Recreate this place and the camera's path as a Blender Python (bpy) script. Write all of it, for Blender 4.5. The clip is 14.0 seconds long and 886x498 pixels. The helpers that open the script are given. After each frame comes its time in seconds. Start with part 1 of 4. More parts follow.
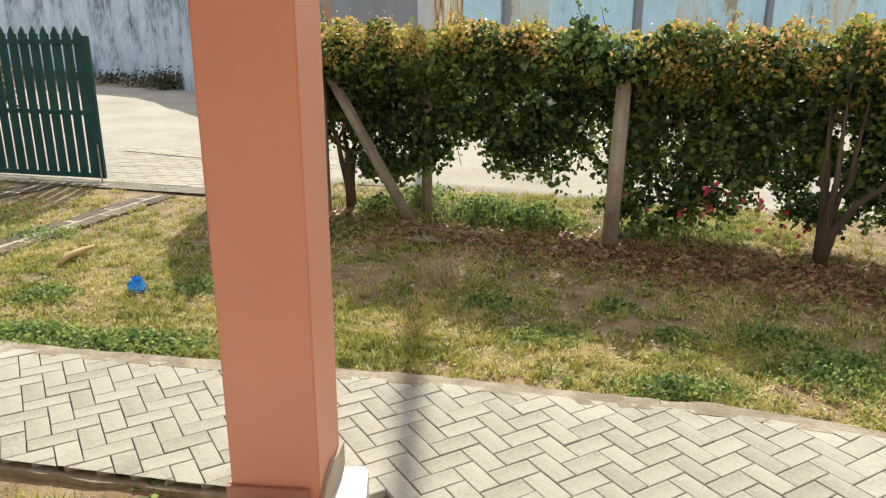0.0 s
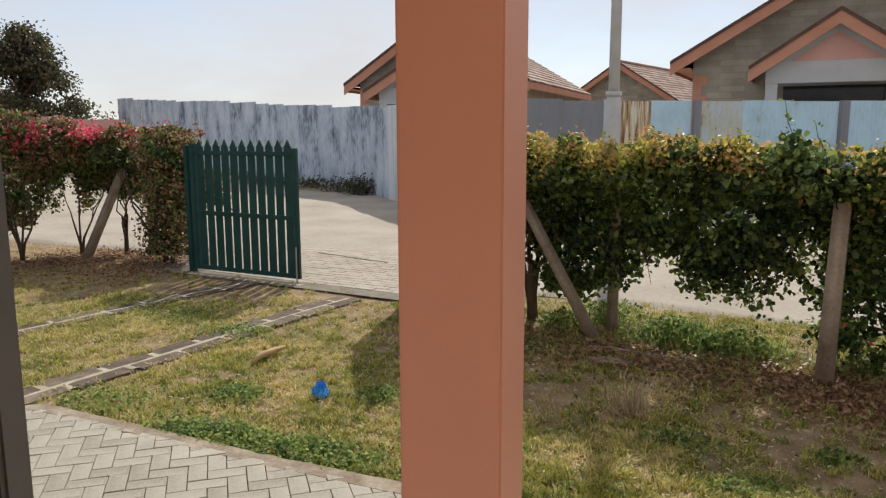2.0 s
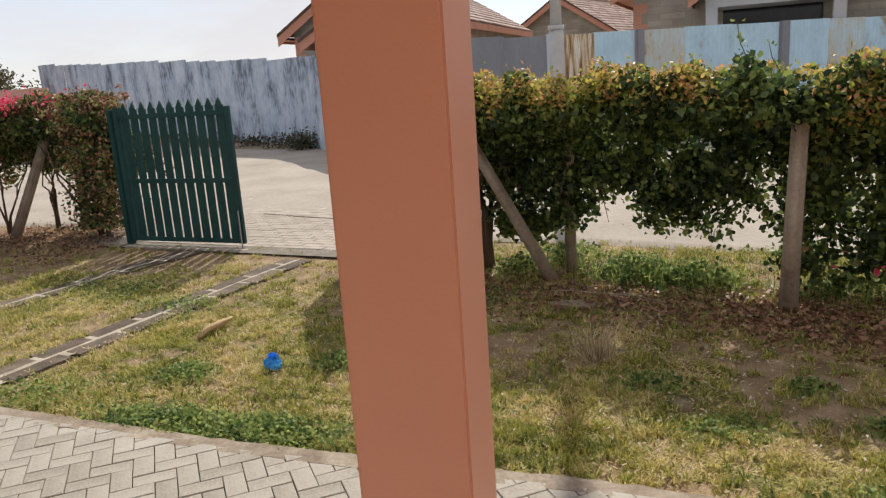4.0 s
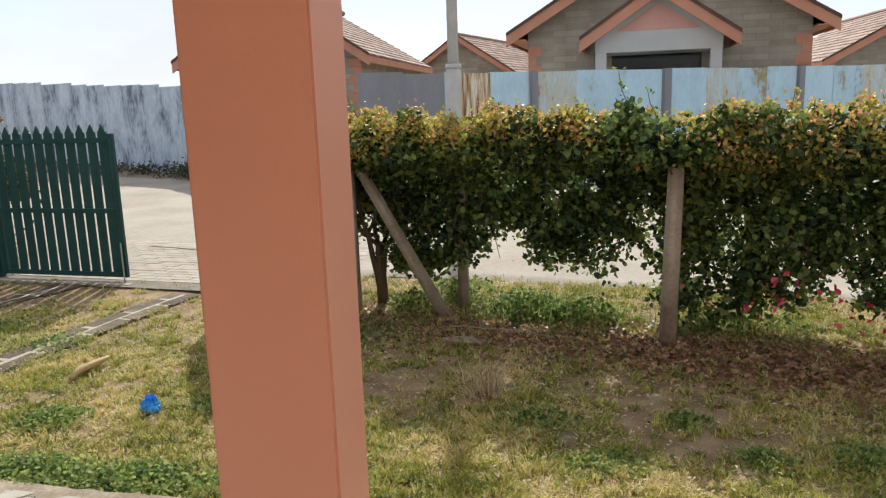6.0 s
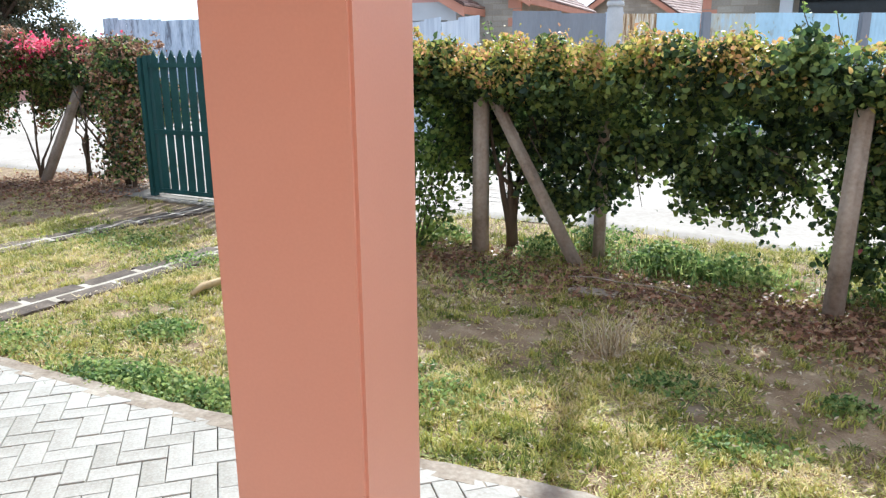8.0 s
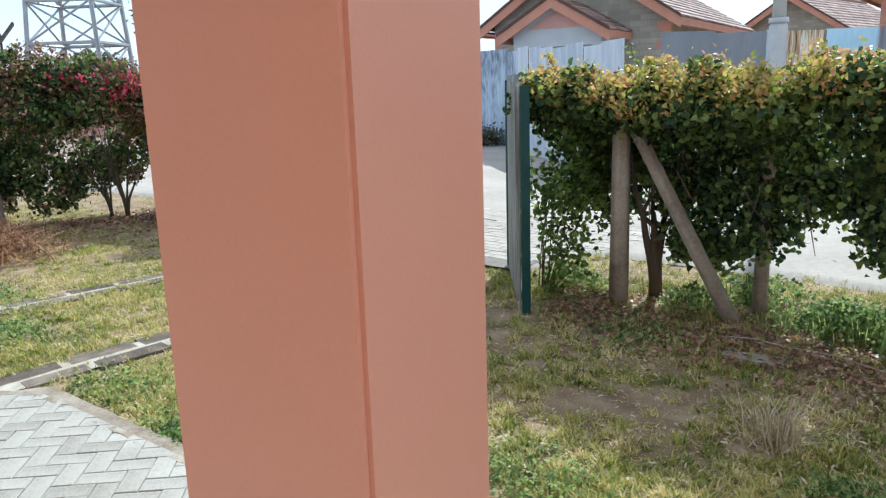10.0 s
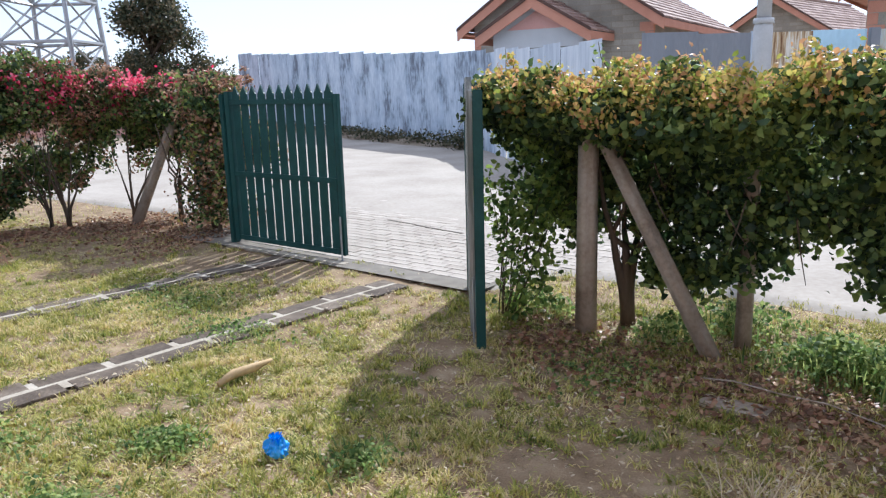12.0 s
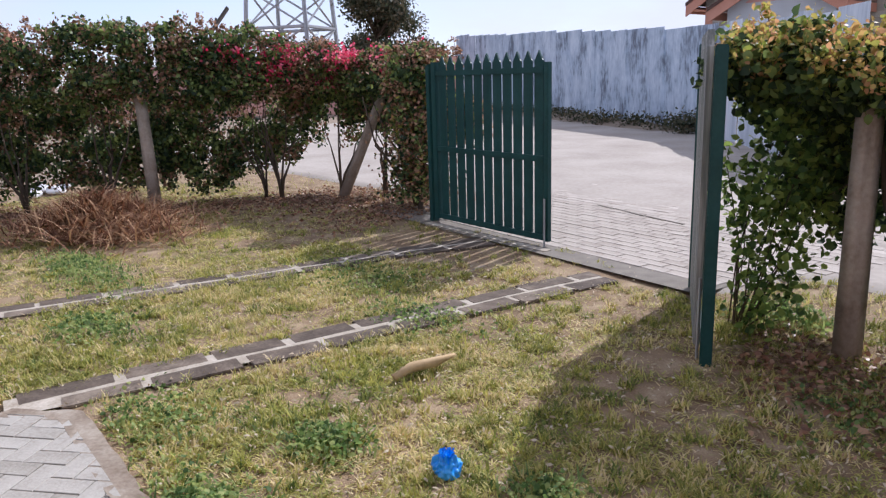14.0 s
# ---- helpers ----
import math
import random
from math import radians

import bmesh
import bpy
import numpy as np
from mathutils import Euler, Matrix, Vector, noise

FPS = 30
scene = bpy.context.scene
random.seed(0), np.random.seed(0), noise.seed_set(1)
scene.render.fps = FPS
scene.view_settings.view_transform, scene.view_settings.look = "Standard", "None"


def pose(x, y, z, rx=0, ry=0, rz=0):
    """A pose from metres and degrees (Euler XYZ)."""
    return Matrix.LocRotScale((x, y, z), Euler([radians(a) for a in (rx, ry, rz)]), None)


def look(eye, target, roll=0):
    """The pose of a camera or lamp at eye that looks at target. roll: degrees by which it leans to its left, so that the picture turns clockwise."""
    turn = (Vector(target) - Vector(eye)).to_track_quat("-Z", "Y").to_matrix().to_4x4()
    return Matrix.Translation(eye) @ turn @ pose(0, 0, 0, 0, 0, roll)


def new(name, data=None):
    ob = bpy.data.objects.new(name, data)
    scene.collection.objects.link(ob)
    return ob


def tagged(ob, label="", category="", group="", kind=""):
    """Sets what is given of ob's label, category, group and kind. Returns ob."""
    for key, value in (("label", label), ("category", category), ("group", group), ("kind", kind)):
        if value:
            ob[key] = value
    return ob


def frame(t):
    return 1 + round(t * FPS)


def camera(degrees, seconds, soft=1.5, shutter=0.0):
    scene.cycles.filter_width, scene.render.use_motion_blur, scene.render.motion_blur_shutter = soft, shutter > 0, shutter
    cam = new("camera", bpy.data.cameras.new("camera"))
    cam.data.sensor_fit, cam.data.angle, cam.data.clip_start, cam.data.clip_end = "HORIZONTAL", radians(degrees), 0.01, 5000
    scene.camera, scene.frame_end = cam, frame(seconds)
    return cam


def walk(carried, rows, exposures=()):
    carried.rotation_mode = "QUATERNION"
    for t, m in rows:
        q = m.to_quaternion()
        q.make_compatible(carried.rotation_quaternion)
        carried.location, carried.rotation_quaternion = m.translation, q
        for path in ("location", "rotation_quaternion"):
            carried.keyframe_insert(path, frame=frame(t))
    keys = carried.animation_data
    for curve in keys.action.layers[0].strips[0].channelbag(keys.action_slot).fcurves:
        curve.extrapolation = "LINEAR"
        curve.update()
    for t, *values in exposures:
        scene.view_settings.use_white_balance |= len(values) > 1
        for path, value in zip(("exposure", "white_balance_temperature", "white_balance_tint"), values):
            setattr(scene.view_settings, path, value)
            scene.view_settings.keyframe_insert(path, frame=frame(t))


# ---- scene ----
cam = camera(61.3, 14.0, soft=1.3)
PATH = [
    (0, (0.548, 0.649, 1.593), (0.642, 2.56, 1.009), 0.1),
    (0.5, (0.568, 0.668, 1.621), (0.288, 2.56, 1.037), -0.2),
    (1, (0.54, 0.731, 1.626), (0.221, 2.622, 1.057), -0.1),
    (1.5, (0.514, 0.776, 1.641), (0.17, 2.698, 1.21), 0.1),
    (2, (0.469, 0.817, 1.642), (0.101, 2.757, 1.326), -0.2),
    (2.5, (0.473, 0.947, 1.616), (0.049, 2.874, 1.292), -1.1),
    (3, (0.497, 1.065, 1.62), (-0.044, 2.961, 1.286), -0.3),
    (3.5, (0.459, 1.093, 1.623), (-0.163, 2.955, 1.24), -0.8),
    (4, (0.441, 1.08, 1.625), (0.195, 3.012, 1.167), -3.9),
    (4.2, (0.424, 1.085, 1.622), (0.423, 3.04, 1.203), -2.3),
    (6.3, (0.546, 1.113, 1.643), (0.567, 3.075, 1.257), -1.9),
    (6.5, (0.581, 1.143, 1.638), (0.489, 3.101, 1.239), -1.8),
    (7, (0.6, 1.236, 1.625), (0.341, 3.174, 1.205), -0.8),
    (7.5, (0.585, 1.343, 1.568), (0.285, 3.264, 1.1), -0.8),
    (8, (0.633, 1.462, 1.479), (0.256, 3.36, 0.975), -0.4),
    (8.5, (0.603, 1.535, 1.476), (0.075, 3.4, 0.982), -0.4),
    (8.7, (0.569, 1.551, 1.475), (-0.035, 3.398, 1.006), -0.4),
    (10.8, (0.611, 2.25, 1.508), (-0.138, 4.055, 1.082), -1.9),
    (11, (0.61, 2.291, 1.503), (-0.098, 4.112, 1.079), -1.6),
    (11.5, (0.602, 2.475, 1.494), (-0.057, 4.314, 1.066), -1.3),
    (12, (0.61, 2.623, 1.503), (-0.099, 4.443, 1.073), -1.6),
    (12.5, (0.551, 2.758, 1.5), (-0.317, 4.512, 1.089), -1.7),
    (13, (0.455, 2.905, 1.485), (-0.491, 4.617, 1.068), -1.5),
    (13.5, (0.391, 3.008, 1.429), (-0.679, 4.641, 0.993), -1.6),
    (14, (0.345, 3.16, 1.374), (-0.837, 4.708, 0.921), -1.7),
]
EXPOSURES = [(0.0, 0.46, 6750, 3), (1.0, 0.40, 6750, 4), (2.0, -0.15, 6700, 9), (3.5, -0.13, 6700, 12), (4.2, 0.0, 6700, 11), (6.3, 0.18, 6500, 6), (7.0, 0.3, 6300, 5), (7.5, 0.7, 5500, 7), (8.5, 0.86, 5500, 5), (10.8, 0.34, 5350, 2), (11.5, 0.40, 5350, 4), (12.0, 0.45, 5500, 11), (14.0, 0.10, 5650, 19)]
walk(cam, [(t, look(eye, target, roll)) for t, eye, target, roll in PATH], EXPOSURES)

# ---- world, sun ----
SUN_ELEV, SUN_AZ = 41.5, 2.0        # degrees; azimuth from +y towards +x
world = bpy.data.worlds.new("sky")
scene.world = world
world.use_nodes = True
wn = world.node_tree
sky = wn.nodes.new("ShaderNodeTexSky")
sky.sky_type = "NISHITA"
sky.sun_disc = False
sky.sun_elevation, sky.sun_rotation = radians(SUN_ELEV), radians(SUN_AZ)
sky.air_density, sky.dust_density, sky.ozone_density = 0.8, 0.3, 2.0
# thin broken cloud all over the sky
w_co = wn.nodes.new("ShaderNodeTexCoord")
w_map = wn.nodes.new("ShaderNodeMapping")
w_map.inputs["Scale"].default_value = (1.0, 1.0, 2.6)
w_noise = wn.nodes.new("ShaderNodeTexNoise")
w_noise.inputs["Scale"].default_value, w_noise.inputs["Detail"].default_value, w_noise.inputs["Roughness"].default_value = 2.6, 7, 0.55
w_ramp = wn.nodes.new("ShaderNodeValToRGB")
w_ramp.color_ramp.elements[0].position, w_ramp.color_ramp.elements[0].color = 0.36, (0.55, 0.55, 0.55, 1)
w_ramp.color_ramp.elements[1].position, w_ramp.color_ramp.elements[1].color = 0.66, (0.92, 0.92, 0.92, 1)
w_mix = wn.nodes.new("ShaderNodeMixRGB")
w_mix.inputs[2].default_value = (5.3, 5.25, 5.5, 1)
wn.links.new(w_co.outputs["Generated"], w_map.inputs[0])
wn.links.new(w_map.outputs[0], w_noise.inputs["Vector"])
wn.links.new(w_noise.outputs["Fac"], w_ramp.inputs[0])
wn.links.new(w_ramp.outputs[0], w_mix.inputs[0])
wn.links.new(sky.outputs[0], w_mix.inputs[1])
wn.links.new(w_mix.outputs[0], wn.nodes["Background"].inputs[0])
wn.nodes["Background"].inputs[1].default_value = 0.15
sun = new("sun", bpy.data.lights.new("sun", "SUN"))
sun.data.energy, sun.data.angle, sun.data.color = 4.3, radians(0.45), (1.0, 0.94, 0.84)
se, sa = radians(SUN_ELEV), radians(SUN_AZ)
sun.matrix_world = look((20 * math.sin(sa) * math.cos(se), 20 * math.cos(sa) * math.cos(se), 20 * math.sin(se)), (0, 0, 0))

rng = np.random.default_rng(7)
rnd = random.Random(5)


# ---- materials ----
def mat(name, c1, c2, c3=None, scale=6.0, fine=60.0, rough=0.85, bump=0.3, metal=0.0, island=0.0, stretch=(1, 1, 1), spec=0.3, dist=0.01):
    """Two scales of noise over up to three colours; island: how far each loose piece or object differs."""
    m = bpy.data.materials.new(name)
    m.use_nodes = True
    nt = m.node_tree
    b = nt.nodes["Principled BSDF"]
    b.inputs["Roughness"].default_value, b.inputs["Metallic"].default_value = rough, metal
    b.inputs["Specular IOR Level"].default_value = spec
    tc = nt.nodes.new("ShaderNodeTexCoord")
    mp = nt.nodes.new("ShaderNodeMapping")
    mp.inputs["Scale"].default_value = stretch
    nt.links.new(tc.outputs["Object"], mp.inputs[0])
    n1, n2 = nt.nodes.new("ShaderNodeTexNoise"), nt.nodes.new("ShaderNodeTexNoise")
    n1.inputs["Scale"].default_value, n2.inputs["Scale"].default_value = scale, fine
    n1.inputs["Detail"].default_value, n2.inputs["Detail"].default_value = 5, 4
    for n in (n1, n2):
        nt.links.new(mp.outputs[0], n.inputs["Vector"])
    mix = nt.nodes.new("ShaderNodeMath")
    mix.operation = "MULTIPLY_ADD"
    mix.inputs[1].default_value, mix.inputs[2].default_value = 0.35, 0.0
    nt.links.new(n2.outputs["Fac"], mix.inputs[0])
    add = nt.nodes.new("ShaderNodeMath")
    add.operation = "MULTIPLY_ADD"
    add.inputs[1].default_value = 0.65
    nt.links.new(n1.outputs["Fac"], add.inputs[0])
    nt.links.new(mix.outputs[0], add.inputs[2])
    fac = add.outputs[0]
    if island:
        g = nt.nodes.new("ShaderNodeNewGeometry")
        o = nt.nodes.new("ShaderNodeObjectInfo")
        s1 = nt.nodes.new("ShaderNodeMath")
        nt.links.new(g.outputs["Random Per Island"], s1.inputs[0])
        nt.links.new(o.outputs["Random"], s1.inputs[1])
        s2 = nt.nodes.new("ShaderNodeMath")
        s2.operation = "FRACT"
        nt.links.new(s1.outputs[0], s2.inputs[0])
        s3 = nt.nodes.new("ShaderNodeMath")
        s3.operation = "MULTIPLY_ADD"
        s3.inputs[1].default_value, s3.inputs[2].default_value = island, -island / 2
        nt.links.new(s2.outputs[0], s3.inputs[0])
        s4 = nt.nodes.new("ShaderNodeMath")
        nt.links.new(s3.outputs[0], s4.inputs[0])
        nt.links.new(fac, s4.inputs[1])
        fac = s4.outputs[0]
    r = nt.nodes.new("ShaderNodeValToRGB")
    e = r.color_ramp.elements
    e[0].position, e[0].color = 0.3, (*c1, 1)
    e[1].position, e[1].color = 0.7, (*(c3 or c2), 1)
    if c3:
        k = e.new(0.5)
        k.color = (*c2, 1)
    nt.links.new(fac, r.inputs[0])
    nt.links.new(r.outputs[0], b.inputs["Base Color"])
    if bump:
        bp = nt.nodes.new("ShaderNodeBump")
        bp.inputs["Strength"].default_value, bp.inputs["Distance"].default_value = bump, dist
        nt.links.new(add.outputs[0], bp.inputs["Height"])
        nt.links.new(bp.outputs[0], b.inputs["Normal"])
    return m


def leaf_mat(name, c1, c2, c3, trans=0.35, rough=0.45, scale=3.0, fine=30.0, island=0.75, lo=0.3, hi=0.7):
    """Leaves: each its own colour, some light let through."""
    m = mat(name, c1, c2, c3, scale=scale, fine=fine, rough=rough, bump=0, island=island, spec=0.4)
    nt = m.node_tree
    ramp = nt.nodes["Color Ramp"].color_ramp.elements
    ramp[0].position, ramp[2].position = lo, hi
    b, out = nt.nodes["Principled BSDF"], nt.nodes["Material Output"]
    t = nt.nodes.new("ShaderNodeBsdfTranslucent")
    nt.links.new(b.inputs["Base Color"].links[0].from_socket, t.inputs["Color"])
    x = nt.nodes.new("ShaderNodeMixShader")
    x.inputs[0].default_value = trans
    nt.links.new(b.outputs[0], x.inputs[1])
    nt.links.new(t.outputs[0], x.inputs[2])
    nt.links.new(x.outputs[0], out.inputs["Surface"])
    return m


def brick_mat(name, c1, c2, joint, bw, bh, turn=0.0, upright=False, mortar=0.012):
    """Courses of blocks too far off to be pieces of their own."""
    m = mat(name, c1, c2, scale=1.5, fine=25, rough=0.9, bump=0)
    nt = m.node_tree
    b = nt.nodes["Principled BSDF"]
    col = b.inputs["Base Color"].links[0].from_socket
    tc = nt.nodes.new("ShaderNodeTexCoord")
    mp = nt.nodes.new("ShaderNodeMapping")
    mp.inputs["Rotation"].default_value = (radians(-90) if upright else 0, 0, radians(turn))
    nt.links.new(tc.outputs["Object"], mp.inputs[0])
    br = nt.nodes.new("ShaderNodeTexBrick")
    br.inputs["Scale"].default_value = 1.0
    br.inputs["Brick Width"].default_value, br.inputs["Row Height"].default_value = bw, bh
    br.inputs["Mortar Size"].default_value = mortar
    br.inputs["Color1"].default_value, br.inputs["Color2"].default_value = (1, 1, 1, 1), (0.72, 0.72, 0.72, 1)
    br.inputs["Mortar"].default_value = (*joint, 1)
    nt.links.new(mp.outputs[0], br.inputs["Vector"])
    mx = nt.nodes.new("ShaderNodeMixRGB")
    mx.blend_type = "MULTIPLY"
    mx.inputs[0].default_value = 1.0
    nt.links.new(col, mx.inputs[1])
    nt.links.new(br.outputs["Color"], mx.inputs[2])
    nt.links.new(mx.outputs[0], b.inputs["Base Color"])
    bp = nt.nodes.new("ShaderNodeBump")
    bp.inputs["Strength"].default_value, bp.inputs["Distance"].default_value = 0.3, 0.006
    bp.invert = True
    nt.links.new(br.outputs["Fac"], bp.inputs["Height"])
    nt.links.new(bp.outputs[0], b.inputs["Normal"])
    return m


M_SOIL = mat("dry_soil", (0.15, 0.10, 0.058), (0.29, 0.205, 0.12), (0.48, 0.375, 0.235), scale=5.0, fine=120, bump=1.0, rough=0.95, dist=0.02)
M_DUST = mat("dusty_earth", (0.22, 0.17, 0.12), (0.32, 0.26, 0.19), scale=1.2, fine=40, bump=0.5, rough=0.95)
M_GRASS = leaf_mat("grass_blades", (0.27, 0.29, 0.065), (0.57, 0.525, 0.145), (0.82, 0.68, 0.38), trans=0.4, rough=0.6, scale=2.6, fine=17, island=0.3, lo=0.36, hi=0.64)
M_GREENGRASS = leaf_mat("green_grass_blades", (0.14, 0.19, 0.04), (0.34, 0.37, 0.075), (0.60, 0.56, 0.14), trans=0.4, rough=0.6, scale=3.1, fine=15, island=0.3, lo=0.36, hi=0.64)
M_LUSH = leaf_mat("lush_weeds", (0.09, 0.16, 0.045), (0.23, 0.34, 0.10), (0.46, 0.52, 0.18), trans=0.5, rough=0.65, scale=5, fine=20, island=0.4, lo=0.34, hi=0.66)
M_HEDGE = leaf_mat("hedge_leaves", (0.025, 0.05, 0.024), (0.09, 0.15, 0.05), (0.29, 0.36, 0.10), trans=0.42, rough=0.5, scale=2.2, fine=9, island=0.55, lo=0.28, hi=0.74)
M_SPRIG = leaf_mat("young_hedge_leaves", (0.30, 0.36, 0.06), (0.60, 0.48, 0.13), (0.66, 0.36, 0.17), trans=0.5, scale=3.5, fine=10, island=0.5)
M_RED = leaf_mat("red_bracts", (0.62, 0.03, 0.10), (0.82, 0.06, 0.15), (0.88, 0.20, 0.28), trans=0.5)
M_RUSSET = leaf_mat("dry_russet_leaves", (0.16, 0.085, 0.05), (0.34, 0.17, 0.10), (0.52, 0.33, 0.20), scale=4, fine=14, island=0.6)
M_FRESH = leaf_mat("fresh_green_leaves", (0.07, 0.13, 0.035), (0.17, 0.27, 0.06), (0.36, 0.46, 0.11), trans=0.5, rough=0.5, scale=4, fine=14, island=0.6)
M_BARK = mat("bark", (0.06, 0.045, 0.03), (0.15, 0.11, 0.08), scale=8, fine=60, stretch=(1, 1, 0.25), bump=0.8)
M_CONC = mat("weathered_concrete", (0.22, 0.17, 0.125), (0.39, 0.32, 0.25), (0.50, 0.43, 0.35), scale=5, fine=45, bump=0.7)
M_PAVER = mat("concrete_paver", (0.265, 0.245, 0.20), (0.405, 0.382, 0.33), (0.50, 0.48, 0.42), scale=3, fine=70, bump=0.5, island=0.13)
M_ROADP = mat("road_paver", (0.31, 0.265, 0.215), (0.43, 0.38, 0.32), (0.52, 0.465, 0.40), scale=4, fine=50, bump=0.5, island=0.14)
M_ROAD = mat("trodden_road_dust", (0.31, 0.27, 0.225), (0.40, 0.355, 0.30), (0.48, 0.435, 0.375), scale=0.9, fine=22, bump=0.5, rough=0.95)
M_JOINT = mat("joint_sand", (0.15, 0.13, 0.105), (0.25, 0.225, 0.18), scale=9, fine=90)
M_KERB = mat("cement_edging", (0.17, 0.125, 0.085), (0.29, 0.24, 0.18), (0.44, 0.39, 0.31), scale=7, fine=50, bump=0.8)
M_STONE = mat("dark_strip_stone", (0.075, 0.057, 0.042), (0.135, 0.105, 0.078), (0.24, 0.195, 0.145), scale=9, fine=60, bump=0.9, island=0.3)
M_MORTAR = mat("pale_mortar", (0.26, 0.215, 0.155), (0.43, 0.38, 0.30), (0.58, 0.53, 0.44), scale=9, fine=70, bump=0.4)
M_COL = mat("terracotta_paint", (0.60, 0.275, 0.18), (0.655, 0.31, 0.205), scale=2.0, fine=160, rough=0.5, bump=0.06, spec=0.45, dist=0.004)
M_SKIRT = mat("brown_skirting_tile", (0.36, 0.17, 0.12), (0.44, 0.22, 0.155), scale=9, fine=80, rough=0.4, bump=0.05)
M_PORCH = mat("pale_porch_floor", (0.62, 0.60, 0.56), (0.70, 0.68, 0.64), scale=3, fine=60, rough=0.5, bump=0.1)
M_PLASTER = mat("cream_plaster", (0.56, 0.36, 0.26), (0.62, 0.42, 0.31), scale=2, fine=90, bump=0.1)
M_GREEN = mat("green_gate_paint", (0.006, 0.040, 0.037), (0.010, 0.057, 0.053), (0.018, 0.077, 0.072), scale=5, fine=60, rough=0.5, bump=0.05, spec=0.3)
M_WORN = mat("worn_grey_green_edge", (0.06, 0.08, 0.075), (0.24, 0.25, 0.23), (0.58, 0.57, 0.53), scale=22, fine=90, rough=0.6, stretch=(1, 1, 0.06), bump=0.4)
M_SHEET = mat("weathered_iron_sheet", (0.16, 0.19, 0.24), (0.41, 0.50, 0.61), (0.60, 0.68, 0.77), scale=1.3, fine=8, rough=0.65, metal=0.1, stretch=(1.6, 1.6, 0.6), island=0.06, bump=0.1)
M_SHEETNEW = mat("pale_iron_sheet", (0.36, 0.42, 0.50), (0.56, 0.62, 0.69), (0.72, 0.76, 0.81), scale=1.8, fine=12, rough=0.55, metal=0.1, stretch=(2.5, 2.5, 0.3), island=0.15, bump=0.1)
for el_, p_ in zip(M_SHEET.node_tree.nodes["Color Ramp"].color_ramp.elements, (0.38, 0.48, 0.62)):
    el_.position = p_
M_PATCH = mat("rust_patched_blue_sheet", (0.22, 0.12, 0.05), (0.52, 0.50, 0.40), (0.50, 0.64, 0.72), scale=1.9, fine=10, rough=0.7, stretch=(2.0, 2.0, 0.7), bump=0.2)
M_BLUE = mat("blue_iron_sheet", (0.34, 0.27, 0.16), (0.42, 0.60, 0.70), (0.50, 0.70, 0.82), scale=1.6, fine=9, rough=0.55, metal=0.1, stretch=(1.2, 1.2, 0.7), island=0.15, bump=0.1)
M_RUST = mat("rusted_iron_sheet", (0.16, 0.075, 0.03), (0.52, 0.38, 0.22), (0.74, 0.70, 0.60), scale=3.4, fine=16, rough=0.8, stretch=(4, 4, 0.25), bump=0.2)
M_GREY = mat("grey_sheet", (0.20, 0.21, 0.23), (0.27, 0.28, 0.30), scale=1.5, fine=20, rough=0.6, stretch=(2, 2, 0.4), bump=0.1)
for m_ in (M_BLUE, M_PATCH):
    for el_, p_ in zip(m_.node_tree.nodes["Color Ramp"].color_ramp.elements, (0.34, 0.44, 0.6)):
        el_.position = p_
for el_, p_ in zip(M_RUST.node_tree.nodes["Color Ramp"].color_ramp.elements, (0.40, 0.50, 0.58)):
    el_.position = p_
M_WALL = brick_mat("grey_coursed_stone", (0.30, 0.265, 0.215), (0.50, 0.45, 0.37), (0.80, 0.77, 0.73), 0.62, 0.16, upright=True, mortar=0.014)
M_ORANGE = mat("orange_paint", (0.47, 0.215, 0.14), (0.58, 0.29, 0.20), scale=2, fine=40, bump=0.05)
M_PINK = mat("pink_paint", (0.58, 0.31, 0.26), (0.68, 0.40, 0.345), scale=2, fine=40, bump=0.05)
M_GREYP = mat("grey_plaster", (0.48, 0.48, 0.48), (0.58, 0.58, 0.58), scale=2, fine=40, bump=0.05)
M_ROOF = mat("brown_roof_tile", (0.19, 0.115, 0.09), (0.29, 0.19, 0.15), (0.40, 0.285, 0.235), scale=2, fine=30, rough=0.75, island=0.35, bump=0.2)
M_VERGE = mat("dark_verge_tile", (0.07, 0.04, 0.032), (0.14, 0.08, 0.06), scale=4, fine=30, rough=0.8, bump=0.2)
M_GLASS = mat("dark_window", (0.015, 0.017, 0.02), (0.03, 0.033, 0.036), scale=2, fine=20, rough=0.1, bump=0)
M_STEEL = mat("galvanised_steel", (0.32, 0.33, 0.34), (0.45, 0.46, 0.47), scale=3, fine=30, rough=0.5, metal=0.5, bump=0.05)
M_POLE = mat("grey_pole", (0.42, 0.42, 0.42), (0.55, 0.55, 0.54), scale=4, fine=40, rough=0.7, bump=0.1)
M_DARK = mat("dark_grey_metal", (0.075, 0.07, 0.062), (0.11, 0.102, 0.09), scale=3, fine=50, rough=0.5, bump=0.05)
M_BAG = mat("blue_plastic", (0.01, 0.18, 0.70), (0.03, 0.34, 0.90), (0.16, 0.52, 0.98), scale=14, fine=60, rough=0.3, bump=0.2, spec=0.5)
M_WOOD = mat("pale_dry_wood", (0.40, 0.28, 0.14), (0.58, 0.43, 0.24), scale=8, fine=50, stretch=(1, 1, 0.3), bump=0.4)
M_STRAW = leaf_mat("dry_straw", (0.17, 0.07, 0.035), (0.38, 0.19, 0.095), (0.62, 0.41, 0.23), trans=0.15, rough=0.8)
